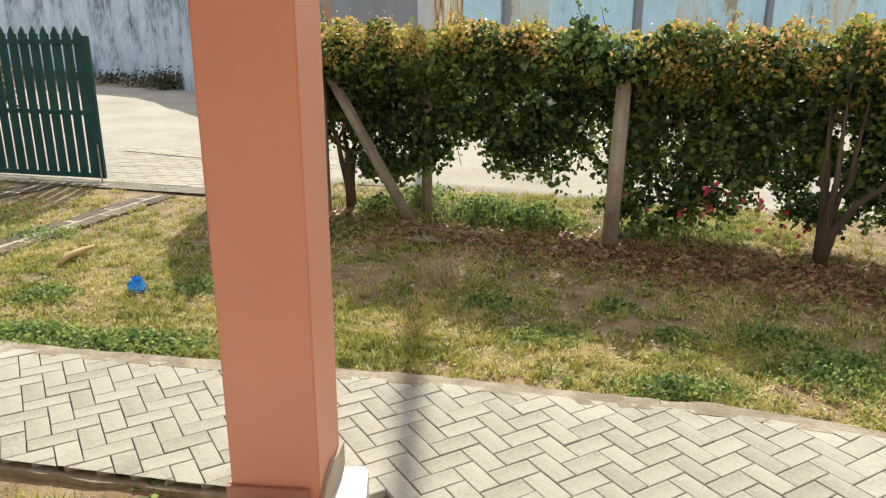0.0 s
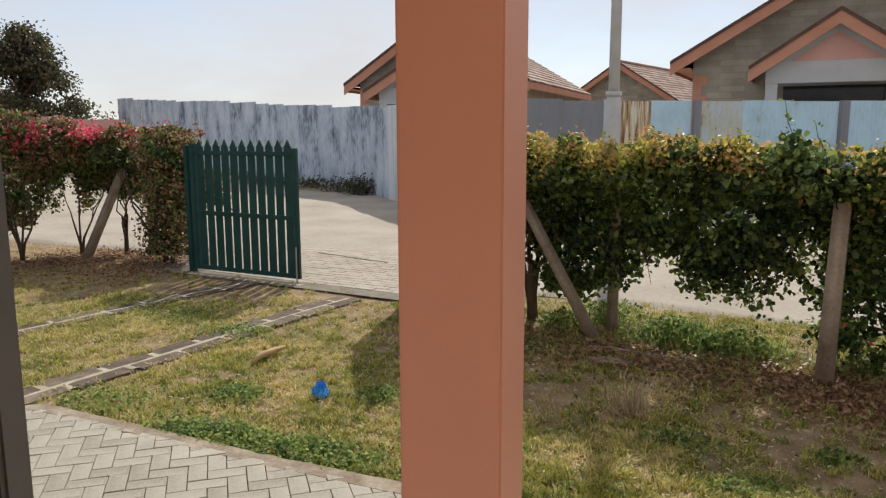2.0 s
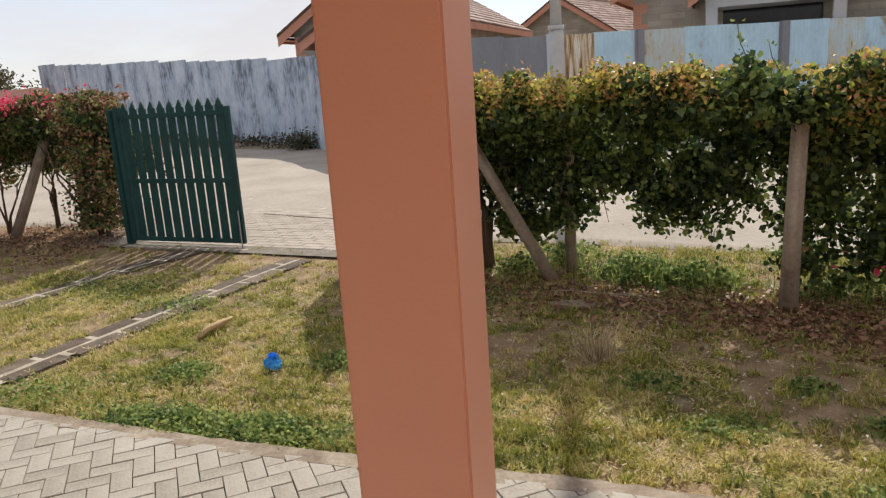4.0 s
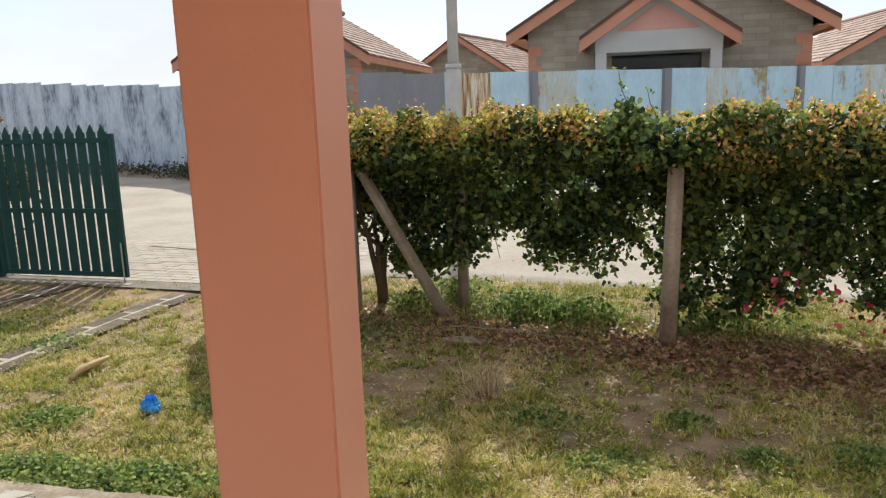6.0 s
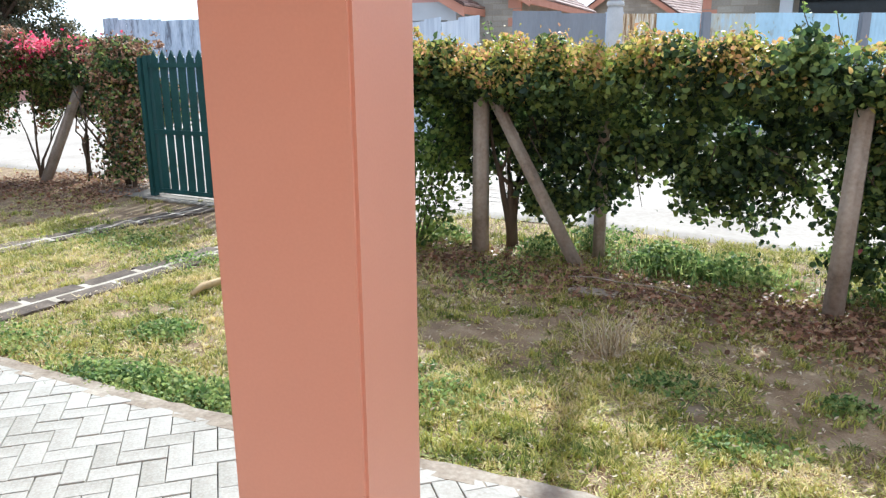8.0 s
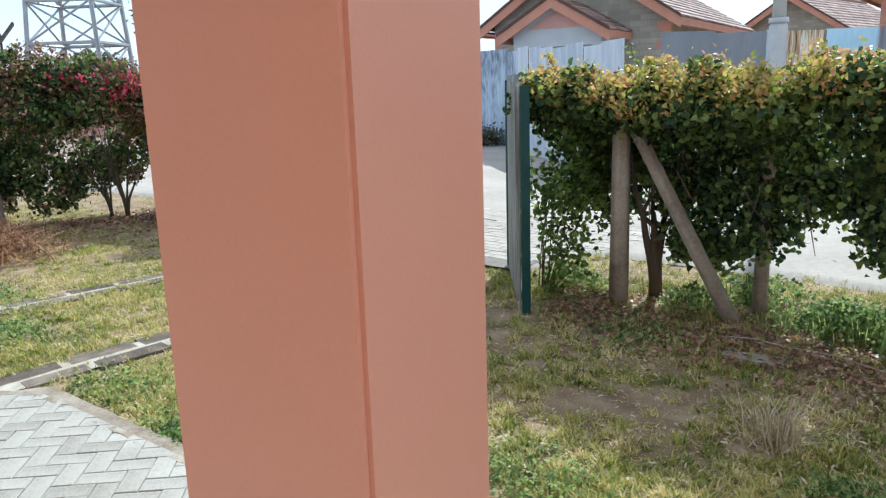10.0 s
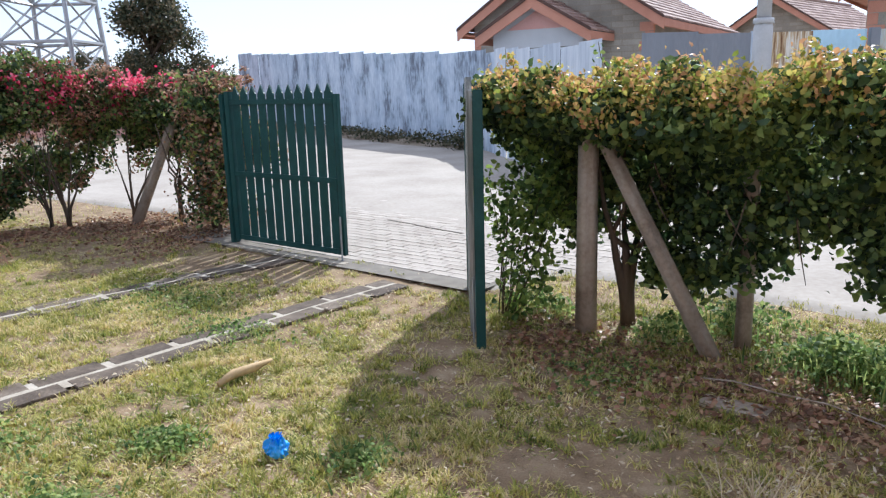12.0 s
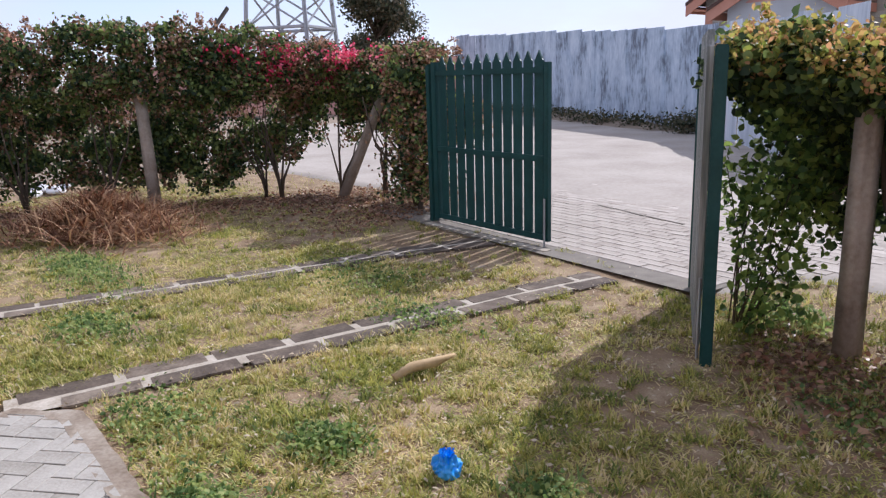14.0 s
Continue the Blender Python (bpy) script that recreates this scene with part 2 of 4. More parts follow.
M_PALE = leaf_mat("bleached_grass", (0.42, 0.33, 0.20), (0.56, 0.46, 0.31), (0.68, 0.59, 0.43), trans=0.2, rough=0.8)
M_WHITE = mat("white_plastic", (0.66, 0.66, 0.66), (0.8, 0.8, 0.8), scale=9, fine=40, rough=0.4, bump=0.2)
M_FAR = leaf_mat("far_foliage", (0.04, 0.055, 0.03), (0.09, 0.10, 0.05), (0.17, 0.14, 0.08))


# ---- mesh helpers ----
def ob_from(name, verts, faces, material, parent=None, label="", smooth=False):
    me = bpy.data.meshes.new(name)
    me.from_pydata([tuple(v) for v in verts], [], faces)
    me.materials.append(material)
    if smooth:
        me.polygons.foreach_set("use_smooth", [True] * len(me.polygons))
    me.update()
    ob = new(name, me)
    if parent is not None:
        ob.parent = parent
    if label:
        ob["label"] = label
    return ob


def part(name, bm, material, parent=None, label="", smooth=False):
    me = bpy.data.meshes.new(name)
    bm.normal_update()
    bm.to_mesh(me)
    bm.free()
    me.materials.append(material)
    if smooth:
        me.polygons.foreach_set("use_smooth", [True] * len(me.polygons))
    ob = new(name, me)
    if parent is not None:
        ob.parent = parent
    if label:
        ob["label"] = label
    return ob


def thing(name, at, label, category, turn=0.0, group="", kind=""):
    ob = new(name)
    ob.matrix_basis = pose(at[0], at[1], at[2], 0, 0, turn)
    return tagged(ob, label, category, group, kind)


def box(x0, y0, z0, x1, y1, z1, bevel=0.0, bm=None):
    bm = bm or bmesh.new()
    r = bmesh.ops.create_cube(bm, size=1.0, matrix=Matrix.Translation(((x0 + x1) / 2, (y0 + y1) / 2, (z0 + z1) / 2)) @ Matrix.Diagonal((x1 - x0, y1 - y0, z1 - z0, 1)))
    if bevel:
        es = list({e for v in r["verts"] for e in v.link_edges})
        bmesh.ops.bevel(bm, geom=es, offset=bevel, segments=2, affect="EDGES")
    return bm


def tube(points, radii, sides=8, bm=None):
    """A limb along points with a radius at each."""
    bm = bm or bmesh.new()
    rings = []
    for k, (p, r) in enumerate(zip(points, radii)):
        p = Vector(p)
        a = Vector(points[max(k - 1, 0)])
        b = Vector(points[min(k + 1, len(points) - 1)])
        q = (b - a).to_track_quat("Z", "Y")
        rings.append([bm.verts.new(p + q @ Vector((r * math.cos(2 * math.pi * i / sides), r * math.sin(2 * math.pi * i / sides), 0))) for i in range(sides)])
    for r0, r1 in zip(rings, rings[1:]):
        for i in range(sides):
            bm.faces.new((r0[i], r0[(i + 1) % sides], r1[(i + 1) % sides], r1[i]))
    bm.faces.new(rings[0][::-1])
    bm.faces.new(rings[-1])
    return bm


def leaves(name, centres, sizes, material, parent=None, label="", flat=0.0, narrow=0.6):
    """Small pointed oval leaves, slightly cupped, at the given centres."""
    n = len(centres)
    ax = rng.normal(size=(n, 3))
    ax[:, 2] *= 1 - flat
    ax /= np.linalg.norm(ax, axis=1)[:, None]
    up = rng.normal(size=(n, 3)) + np.array((0, 0, 2.0 * flat))
    side = np.cross(ax, up)
    side /= np.linalg.norm(side, axis=1)[:, None]
    nor = np.cross(side, ax)
    s = np.asarray(sizes)[:, None]
    c = np.asarray(centres)
    wide, lift = side * s * narrow * 0.5, nor * s * 0.10
    v = np.stack([c - ax * s * 0.5, c - ax * s * 0.18 + wide + lift, c + ax * s * 0.18 + wide * 0.8 + lift * 1.3, c + ax * s * 0.55 - lift, c + ax * s * 0.18 - wide * 0.8 + lift * 1.3, c - ax * s * 0.18 - wide + lift], 1).reshape(-1, 3)
    base = np.arange(n)[:, None] * 6
    f = np.concatenate([base + np.array(t) for t in ((0, 1, 5), (1, 2, 5), (2, 4, 5), (2, 3, 4))], 1).reshape(-1, 3)
    return stuff(tri_ob(name, v, f, material, parent, label))


def stuff(ob):
    return tagged(ob, kind="stuff")


def tri_ob(name, v, f, material, parent=None, label=""):
    me = bpy.data.meshes.new(name)
    me.vertices.add(len(v))
    me.vertices.foreach_set("co", np.asarray(v, np.float32).ravel())
    me.loops.add(len(f) * 3)
    me.loops.foreach_set("vertex_index", np.asarray(f, np.int32).ravel())
    me.polygons.add(len(f))
    me.polygons.foreach_set("loop_start", np.arange(len(f), dtype=np.int32) * 3)
    me.materials.append(material)
    me.update(calc_edges=True)
    ob = new(name, me)
    if parent is not None:
        ob.parent = parent
    if label:
        ob["label"] = label
    return ob


def blades(name, xy, z, height, width, lean, material, parent=None, label=""):
    """Grass blades: a bent strip of three faces each."""
    n = len(xy)
    a = rng.uniform(0, 2 * math.pi, n)
    d = np.stack([np.cos(a), np.sin(a)], 1)
    w = np.stack([-d[:, 1], d[:, 0]], 1) * (np.asarray(width) * 0.5)[:, None]
    h, l = np.asarray(height), np.asarray(lean)
    zz = np.broadcast_to(z, n)
    b0, b1 = xy - w, xy + w
    mid = xy + d * (l * 0.35)[:, None]
    tip = xy + d * l[:, None]
    v = np.stack([np.c_[b0, zz], np.c_[b1, zz], np.c_[mid - w * 0.8, zz + h * 0.6], np.c_[mid + w * 0.8, zz + h * 0.6], np.c_[tip, zz + h]], 1).reshape(-1, 3)
    base = np.arange(n)[:, None] * 5
    f = np.concatenate([base + np.array(t) for t in ((0, 1, 3), (0, 3, 2), (2, 3, 4))], 1).reshape(-1, 3)
    return stuff(tri_ob(name, v, f, material, parent, label))


def lerp_line(points, x):
    return np.interp(x, [p[0] for p in points], [p[1] for p in points])


def field(xy, scale, seed):
    """A smooth patchy value from 0 to 1 over the plan."""
    return np.array([noise.noise((x * scale + seed, y * scale - seed, seed * 0.37)) for x, y in xy]) * 0.5 + 0.5


# ---- ground, drive and road ----
FAR_EDGE = [(-9.0, 4.0), (-5.0, 3.98), (-3.3, 4.14), (-2.66, 4.49), (-1.85, 4.27), (-1.07, 4.06), (-0.37, 3.90), (0.28, 3.77), (0.67, 3.69), (1.34, 3.49), (1.88, 3.36), (2.4, 3.14), (3.4, 2.65), (5.0, 1.8)]
NEAR_EDGE = [(-9.0, 3.2), (-5.0, 3.3), (-3.0, 3.42), (-1.57, 3.28), (-0.92, 3.14), (-0.49, 3.03), (-0.11, 2.94), (1.5, 2.55), (3.4, 1.6), (5.0, 0.7)]
STRIP_A = ((-3.05, 4.40), (-1.79, 7.74))
STRIP_B = ((-4.68, 4.85), (-3.12, 8.30))
ROAD_EDGE = [(-14.0, 12.2), (-9.0, 11.0), (-4.5, 9.9), (-4.0, 9.0), (-3.9, 8.78), (-1.0, 7.85), (-0.6, 8.5), (0.88, 8.1), (2.09, 7.55), (3.5, 7.0), (8.0, 4.9), (14.0, 2.0)]

gb = bmesh.new()
bmesh.ops.create_grid(gb, x_segments=2, y_segments=2, size=900, matrix=Matrix.Translation((0, 300, -0.02)))
ground = tagged(part("ground", gb, M_DUST), "dry dusty earth reaching out to the horizon", "ground", kind="structure")

gx, gy = np.meshgrid(np.linspace(-11, 6, 171), np.linspace(1.0, 12.5, 116))
lv, lf = [], []
keep = {}
for j in range(gx.shape[0]):
    for i in range(gx.shape[1]):
        x, y = gx[j, i], gy[j, i]
        keep[(j, i)] = len(lv)
        lv.append((x, y, 0.012 * noise.noise((x * 1.3, y * 1.3, 2.0)) + 0.006 * noise.noise((x * 5, y * 5, 7.0)) - 0.012))
for j in range(gx.shape[0] - 1):
    for i in range(gx.shape[1] - 1):
        x, y = gx[j, i], gy[j, i]
        if lerp_line(ROAD_EDGE, x) > y:
            lf.append((keep[(j, i)], keep[(j, i + 1)], keep[(j + 1, i + 1)], keep[(j + 1, i)]))
lawn = tagged(ob_from("lawn_ground", lv, lf, M_SOIL, smooth=True), "patchy dry lawn soil with sparse grass", "ground", kind="structure")

# road sheet behind the hedge: trodden dust that thins out over the pavers by the gate
GATE_X = Vector((math.cos(radians(-18)), math.sin(radians(-18))))


def gate_frame(x, y):
    """Along and out from the gate's sill."""
    dx_, dy_ = x + 4.2, y - 8.55
    return dx_ * GATE_X.x + dy_ * GATE_X.y, -dx_ * GATE_X.y + dy_ * GATE_X.x


rv, rf = [], []
cols = np.concatenate([np.linspace(-14, -5.2, 24)[:-1], np.linspace(-5.2, 0.0, 90)[:-1], np.linspace(0.0, 14.0, 40)])
rows_ = np.concatenate([np.linspace(0, 3.6, 64)[:-1], np.geomspace(3.6, 26.0, 26)])
for x in cols:
    y0_ = lerp_line(ROAD_EDGE, x) - 0.13
    for d_ in rows_:
        xx, y = x * (1 + 0.6 * d_ / 26.0), y0_ + d_
        u_, w_ = gate_frame(xx, y)
        cover = min(max((w_ - 1.55 + 0.5 * noise.noise((xx * 1.1, y * 1.1, 3))) / 1.1, 0), 1)
        cover = max(cover, min(max((abs(u_ - 1.3) - 2.0) / 0.6, 0), 1))
        rv.append((xx, y, 0.006 - 0.03 * max(0, 1 - d_ / 0.11) + 0.0135 * cover + 0.0045 * noise.noise((xx * 3.1, y * 3.1, 5)) + 0.003 * noise.noise((xx * 9, y * 9, 1))))
nr = len(rows_)
for i in range(len(cols) - 1):
    for j in range(nr - 1):
        rf.append((i * nr + j, (i + 1) * nr + j, (i + 1) * nr + j + 1, i * nr + j + 1))
road = tagged(ob_from("road", rv, rf, M_ROAD, smooth=True), "pale dusty block-paved estate road", "road", kind="structure")

# drive bed and cement edging
dv, df = [], []
dx = np.linspace(-8.5, 4.8, 60)
for x in dx:
    dv += [(x, lerp_line(NEAR_EDGE, x), 0.008), (x, lerp_line(FAR_EDGE, x), 0.008)]
for k in range(len(dx) - 1):
    df.append((2 * k, 2 * k + 2, 2 * k + 3, 2 * k + 1))
drive = tagged(ob_from("drive", dv, df, M_JOINT), "block-paved drive in a herringbone pattern", "paving", kind="structure")


def edging(name, line, out, width, x0, x1, z, label, inner=0.035):
    bm = bmesh.new()
    ring = []
    for k, x in enumerate(np.linspace(x0, x1, int((x1 - x0) / 0.07))):
        y = lerp_line(line, x)
        j = 0.018 * noise.noise((x * 4, 0, out)) + 0.02 * noise.noise((x * 13, 3, out))
        zz = z + 0.006 * noise.noise((x * 7, 1, 1))
        row = [(x, y - out * inner, -0.03), (x, y - out * (inner + j * 0.6), zz - 0.003), (x, y + out * (width * 0.8 + j), zz - 0.004), (x, y + out * (width + j), -0.03)]
        ring.append([bm.verts.new(p) for p in row])
    for a, b in zip(ring, ring[1:]):
        for i in range(3):
            bm.faces.new((a[i], b[i], b[i + 1], a[i + 1]) if out < 0 else (a[i], a[i + 1], b[i + 1], b[i]))
    bmesh.ops.recalc_face_normals(bm, faces=bm.faces)
    return tagged(part(name, bm, M_KERB), label, "kerb", kind="structure")


edging("drive_edging", FAR_EDGE, 1, 0.09, -2.95, 4.7, 0.0385, "worn cement edging between drive and lawn")
edging("drive_edging", NEAR_EDGE, -1, 0.03, -8.4, -0.02, 0.018, "worn cement edging along the drive beside the grass")

# ---- the porch and the house behind the camera ----
porch = thing("porch", (0, 0, 0), "pale concrete porch slab with a step", "porch", kind="structure")
part("slab", box(-4.0, -0.6, -0.05, 4.0, 2.40, 0.20, 0.012), M_PORCH, porch)
part("column_pad", box(0.005, 2.403, -0.05, 0.41, 2.80, 0.20, 0.012), M_PORCH, porch)
part("wall", box(-4.0, -0.85, 0.2, 4.0, -0.603, 3.0), M_PLASTER, porch)
# unseen ceiling, stopped at x 1.3 so that skylight reaches the column's right face
part("ceiling", box(-4.2, -0.85, 2.95, 1.3, 3.0, 3.10), M_PLASTER, porch)

COL_AT, COL_TURN, COL_W, COL_D = (0.283, 2.548), -8.2, 0.267, 0.25
column = thing("porch_column", (*COL_AT, 0.2), "square terracotta-painted porch column with chipped brown skirting", "column", COL_TURN)
cb = bmesh.new()
box(-COL_W, 0.0, 0.0, 0.0, COL_D, 2.75, 0.006, cb)
part("shaft", cb, M_COL, column)
part("skirting_front", box(-COL_W - 0.012, -0.014, 0.0, -0.03, -0.001, 0.085, 0.002), M_SKIRT, column, "brown tile skirting")
sk = bmesh.new()
pts = [(0.001, -0.012, 0), (0.001, 0.262, 0), (0.001, 0.262, 0.085), (0.001, 0.17, 0.088), (0.001, 0.13, 0.10), (0.001, 0.03, 0.082), (0.001, -0.012, 0.05)]
a = [sk.verts.new(p) for p in pts]
b = [sk.verts.new((p[0] + 0.012, p[1], p[2])) for p in pts]
sk.faces.new(a[::-1])
sk.faces.new(b)
for i in range(len(pts)):
    sk.faces.new((a[i], a[(i + 1) % len(pts)], b[(i + 1) % len(pts)], b[i]))
part("skirting_side", sk, M_CONC, column, "chipped grey-beige tile skirting")
part("skirting_left", box(-COL_W - 0.013, 0.0, 0.0, -COL_W - 0.001, COL_D, 0.085, 0.002), M_SKIRT, column)

door = thing("open_door", (-0.118, 0.44, 0.2), "dark grey metal door leaf standing open on the porch", "door", 76)
part("leaf", box(0.0, -0.02, 0.01, 0.80, 0.02, 2.1, 0.004), M_DARK, door)
part("edge_trim", box(0.803, -0.026, 0.01, 0.825, 0.026, 2.1, 0.003), M_DARK, door)
part("hinge_post", box(-0.07, -0.035, 0.0, -0.004, 0.035, 2.2, 0.003), M_DARK, door)


# ---- hedges ----
def hedge(line, top, bottom, thick, count, sprigs, reds, label, seed, russet=0.0, bottom_gap=0.32, face=1.0, sag=0.26, sag_at=2.4, rise=0.0, stems=(), young=None, loose=0.08):
    """A clipped hedge along a line of plan points, with an uneven outline and gaps below."""
    line = [Vector((*p, 0)) for p in line]
    seg = [(b - a).length for a, b in zip(line, line[1:])]
    total = sum(seg)
    young = young or M_SPRIG
    root = thing("hedge", (line[0].x, line[0].y, 0), label, "hedge")

    def place(s):
        s = np.clip(s, 0, total - 1e-4)
        out = np.zeros((len(s), 2))
        side = np.zeros((len(s), 2))
        acc = 0.0
        for (a, b), l in zip(zip(line, line[1:]), seg):
            m = (s >= acc) & (s <= acc + l + 1e-3)
            f = (s[m] - acc) / l
            out[m] = np.outer(1 - f, a.xy) + np.outer(f, b.xy)
            d = (b - a).normalized()
            side[m] = (-d.y, d.x)
            acc += l
        return out, side

    def cloud(n, lo, hi, spread, clump):
        """Leaves gathered in clumps, so that dark gaps stay between."""
        k = max(8, n // clump)
        s0 = rng.uniform(0, total, k)
        z0 = rng.uniform(0, 1, k)
        o0 = rng.uniform(-1, 1, k)
        # the lower half is loose, with openings between the boughs
        open_ = np.array([noise.noise((a * 2.3, b * 2.6, seed + 2.0)) + 0.6 * noise.noise((a * 6.1, b * 5.0, seed)) for a, b in zip(s0, z0)])
        shut = open_ < loose + 0.62 * z0
        s0, z0, o0 = s0[shut], z0[shut], o0[shut]
        k = len(s0)
        idx = rng.integers(0, k, n)
        s = np.clip(s0[idx] + rng.normal(0, 0.075, n), 0, total)
        wav = np.array([noise.noise((a * 1.7, seed, 0)) * 0.10 + noise.noise((a * 5.3, seed, 4)) * 0.16 for a in s])
        low = np.array([noise.noise((a * 1.1, seed, 9)) * 0.75 + noise.noise((a * 3.7, seed, 5)) * 0.5 for a in s]) * bottom_gap
        low = low - sag * np.clip((s - sag_at) / 0.8, 0, 1)
        zlo, zhi = lo + low, hi + wav + rise * np.clip((s - 1.8) / 2.0, 0, 1)
        zlo = np.minimum(zlo, zhi - 0.12)
        z = zlo + (zhi - zlo) * z0[idx] + rng.normal(0, 0.055, n)
        z = np.minimum(z, zhi + rng.exponential(0.03, n))
        xy, side = place(s)
        bulge = 1.0 - 0.35 * np.abs((z - (zlo + zhi) / 2) / (zhi - zlo + 1e-3)) * 2
        bulge = np.clip(bulge, 0.3, 1.0)
        back = 0.30 * np.clip((1.28 - z) / 0.25, 0, 1) - 0.20 * np.clip((z - 1.04) / 0.2, 0, 1)
        off = (o0[idx] * spread * bulge + rng.normal(0, 0.055, n)) + back * face
        return np.c_[xy + side * off[:, None], z]

    org = np.array((line[0].x, line[0].y, 0.0))
    c = cloud(count, bottom, top, thick / 2, 70)
    leaves("foliage", c - org, rng.uniform(0.028, 0.066, len(c)), M_HEDGE, root, "dark green leaves", narrow=0.75)
    c = cloud(count // 8, max(bottom, 0.85), top - 0.12, thick * 0.22, 40)
    leaves("inner_foliage", c - org, rng.uniform(0.05, 0.08, len(c)), M_HEDGE, root, "shaded inner leaves", narrow=0.8)
    c = cloud(sprigs, top - 0.20, top + 0.03, thick / 2, 50)
    leaves("young_growth", c - org, rng.uniform(0.02, 0.045, len(c)), young, root, "young leaves, orange-tipped or russet")
    # upright shoots above the clipped top, each with whorls of young leaves
    tips, stalks = [], bmesh.new()
    for k in range(int(total * 13)):
        s = rng.uniform(0, total, 1)
        xy, side = place(s)
        h = rng.uniform(0.03, 0.13) * (2.0 if rng.random() < 0.16 else 0.9)
        o = rng.uniform(-thick / 2.4, thick / 2.4)
        x, y = xy[0] + side[0] * o
        zt = top - 0.05 + rise * min(max((s[0] - 1.8) / 2.0, 0), 1)
        lx, ly = rng.normal(0, 0.25, 2) * h
        tube([(x - org[0], y - org[1], zt - 0.1), (x + lx - org[0], y + ly - org[1], zt + h)], [0.0035, 0.002], 4, stalks)
        for q in range(2 + int(h * 26)):
            f = rng.uniform(0.15, 1.0)
            c0 = np.array((x + lx * f, y + ly * f, zt + h * f))
            tips.append(c0 + rng.normal(0, 1, (9, 3)) * np.array((0.024, 0.024, 0.012)))
    tips = np.concatenate(tips)
    leaves("top_growth", tips - org, rng.uniform(0.022, 0.046, len(tips)), young, root, "coloured young shoots", flat=0.3)
    stuff(part("stalks", stalks, M_BARK, root))
    if reds:
        pts = []
        for s0, z0, n in reds:
            s = np.clip(rng.normal(s0, 0.14, n), 0, total)
            xy, side = place(s)
            o = -face * rng.uniform(-0.05, thick / 2 + 0.2, n)
            pts.append(np.c_[xy + side * o[:, None], rng.normal(z0, 0.07, n)])
        pts = np.concatenate(pts)
        leaves("blossom", pts - org, rng.uniform(0.03, 0.06, len(pts)), M_RED, root, "bright red flower bracts")
    if russet:
        c = cloud(int(count * russet), bottom, top, thick / 2, 20)
        leaves("russet_leaves", c - org, rng.uniform(0.03, 0.06, len(c)), M_RUSSET, root, "reddish brown leaves")
    # trunks and branches inside
    for tx, ty, r in stems:
        x, y = tx - org[0], ty - org[1]
        bm = bmesh.new()
        for q in range(5):
            lx, ly = rng.normal(0, 0.12, 2)
            tube([(x + rng.normal(0, 0.012), y + rng.normal(0, 0.012), -0.03), (x + lx * 0.2, y + ly * 0.2, 0.22), (x + lx * 0.7, y + ly * 0.7, 0.42 + 0.1 * rng.random()), (x + lx * 1.1 + rng.normal(0, 0.05), y + ly, 0.58), (x + lx * 1.5, y + ly * 1.3, 0.75), (x + lx * 2.2, y + ly * 1.6, 1.2)], [r * 1.15, r * 0.9, r * 0.62, r * 0.5, r * 0.4, r * 0.15], 6, bm)
        part("stem", bm, M_BARK, root, smooth=True)
    # thin hanging twigs at the ragged underside
    bm = bmesh.new()
    for k in range(int(total * 13)):
        s = rng.uniform(0, total, 1)
        xy, side = place(s)
        o = rng.uniform(-thick / 4, thick / 4) + 0.12 * face
        x, y = xy[0] + side[0] * o - org[:2]
        z = bottom + rng.uniform(0.12, 0.45)
        ex, ey, ez = rng.normal(0, 0.16, 3)
        tube([(x, y, z + 0.2), (x + ex * 0.5, y + ey * 0.5, z + 0.08 + ez * 0.3), (x + ex, y + ey, z + ez * 0.6)], [0.006, 0.004, 0.002], 4, bm)
    stuff(part("twig_tangle", bm, M_BARK, root))
    return root


hedge([(-0.78, 7.42), (-0.06, 7.08), (2.10, 6.03), (3.46, 5.39), (5.66, 4.2)], 1.50, 0.40, 0.46, 76000, 24000, [(3.95, 0.42, 30), (4.3, 0.36, 20), (3.6, 0.34, 10)], "clipped bougainvillea hedge, dark green with orange-tipped top", 3.1, stems=((0.04, 7.24, 0.038), (3.37, 5.42, 0.04), (4.6, 4.8, 0.03)))
hedge([(-4.2, 9.2), (-5.3, 9.95), (-6.3, 9.7), (-7.2, 7.98), (-9.8, 5.6)], 1.60, 0.66, 0.62, 66000, 16000, [(0.9, 1.60, 90), (1.95, 1.58, 520), (2.3, 1.36, 260), (2.95, 1.64, 380), (3.15, 1.45, 200), (3.6, 1.66, 170)], "bougainvillea hedge with red flowers and bare lower stems", 8.4, russet=0.3, face=-1.0, rise=0.36, loose=0.3, young=M_RUSSET, sag=0.45, sag_at=2.5, stems=((-4.75, 9.4, 0.025), (-6.55, 9.05, 0.018), (-6.7, 8.95, 0.014), (-8.3, 6.9, 0.02), (-5.6, 9.85, 0.02), (-6.15, 9.65, 0.016), (-7.6, 7.5, 0.02), (-8.8, 6.5, 0.02)))


for x, y, z0, z1 in ((1.82, 6.25, 1.3, 1.82), (1.98, 6.12, 1.3, 1.68), (-0.1, 7.15, 1.35, 1.72)):
    sh = thing("tall_shoot", (x, y, z0), "single tall green shoot growing out of the clipped hedge", "shoot", group="shoots above the hedge")
    n = 22
    f = rng.uniform(0.3, 1.0, n)
    bend = np.c_[0.05 * np.sin(f * 5), 0.02 * np.cos(f * 4), f * (z1 - z0)]
    part("stalk", tube([(0.05 * math.sin(k * 1.25), 0.02 * math.cos(k), k * (z1 - z0) / 4) for k in range(5)], [0.005, 0.004, 0.0035, 0.003, 0.002], 5), M_BARK, sh)
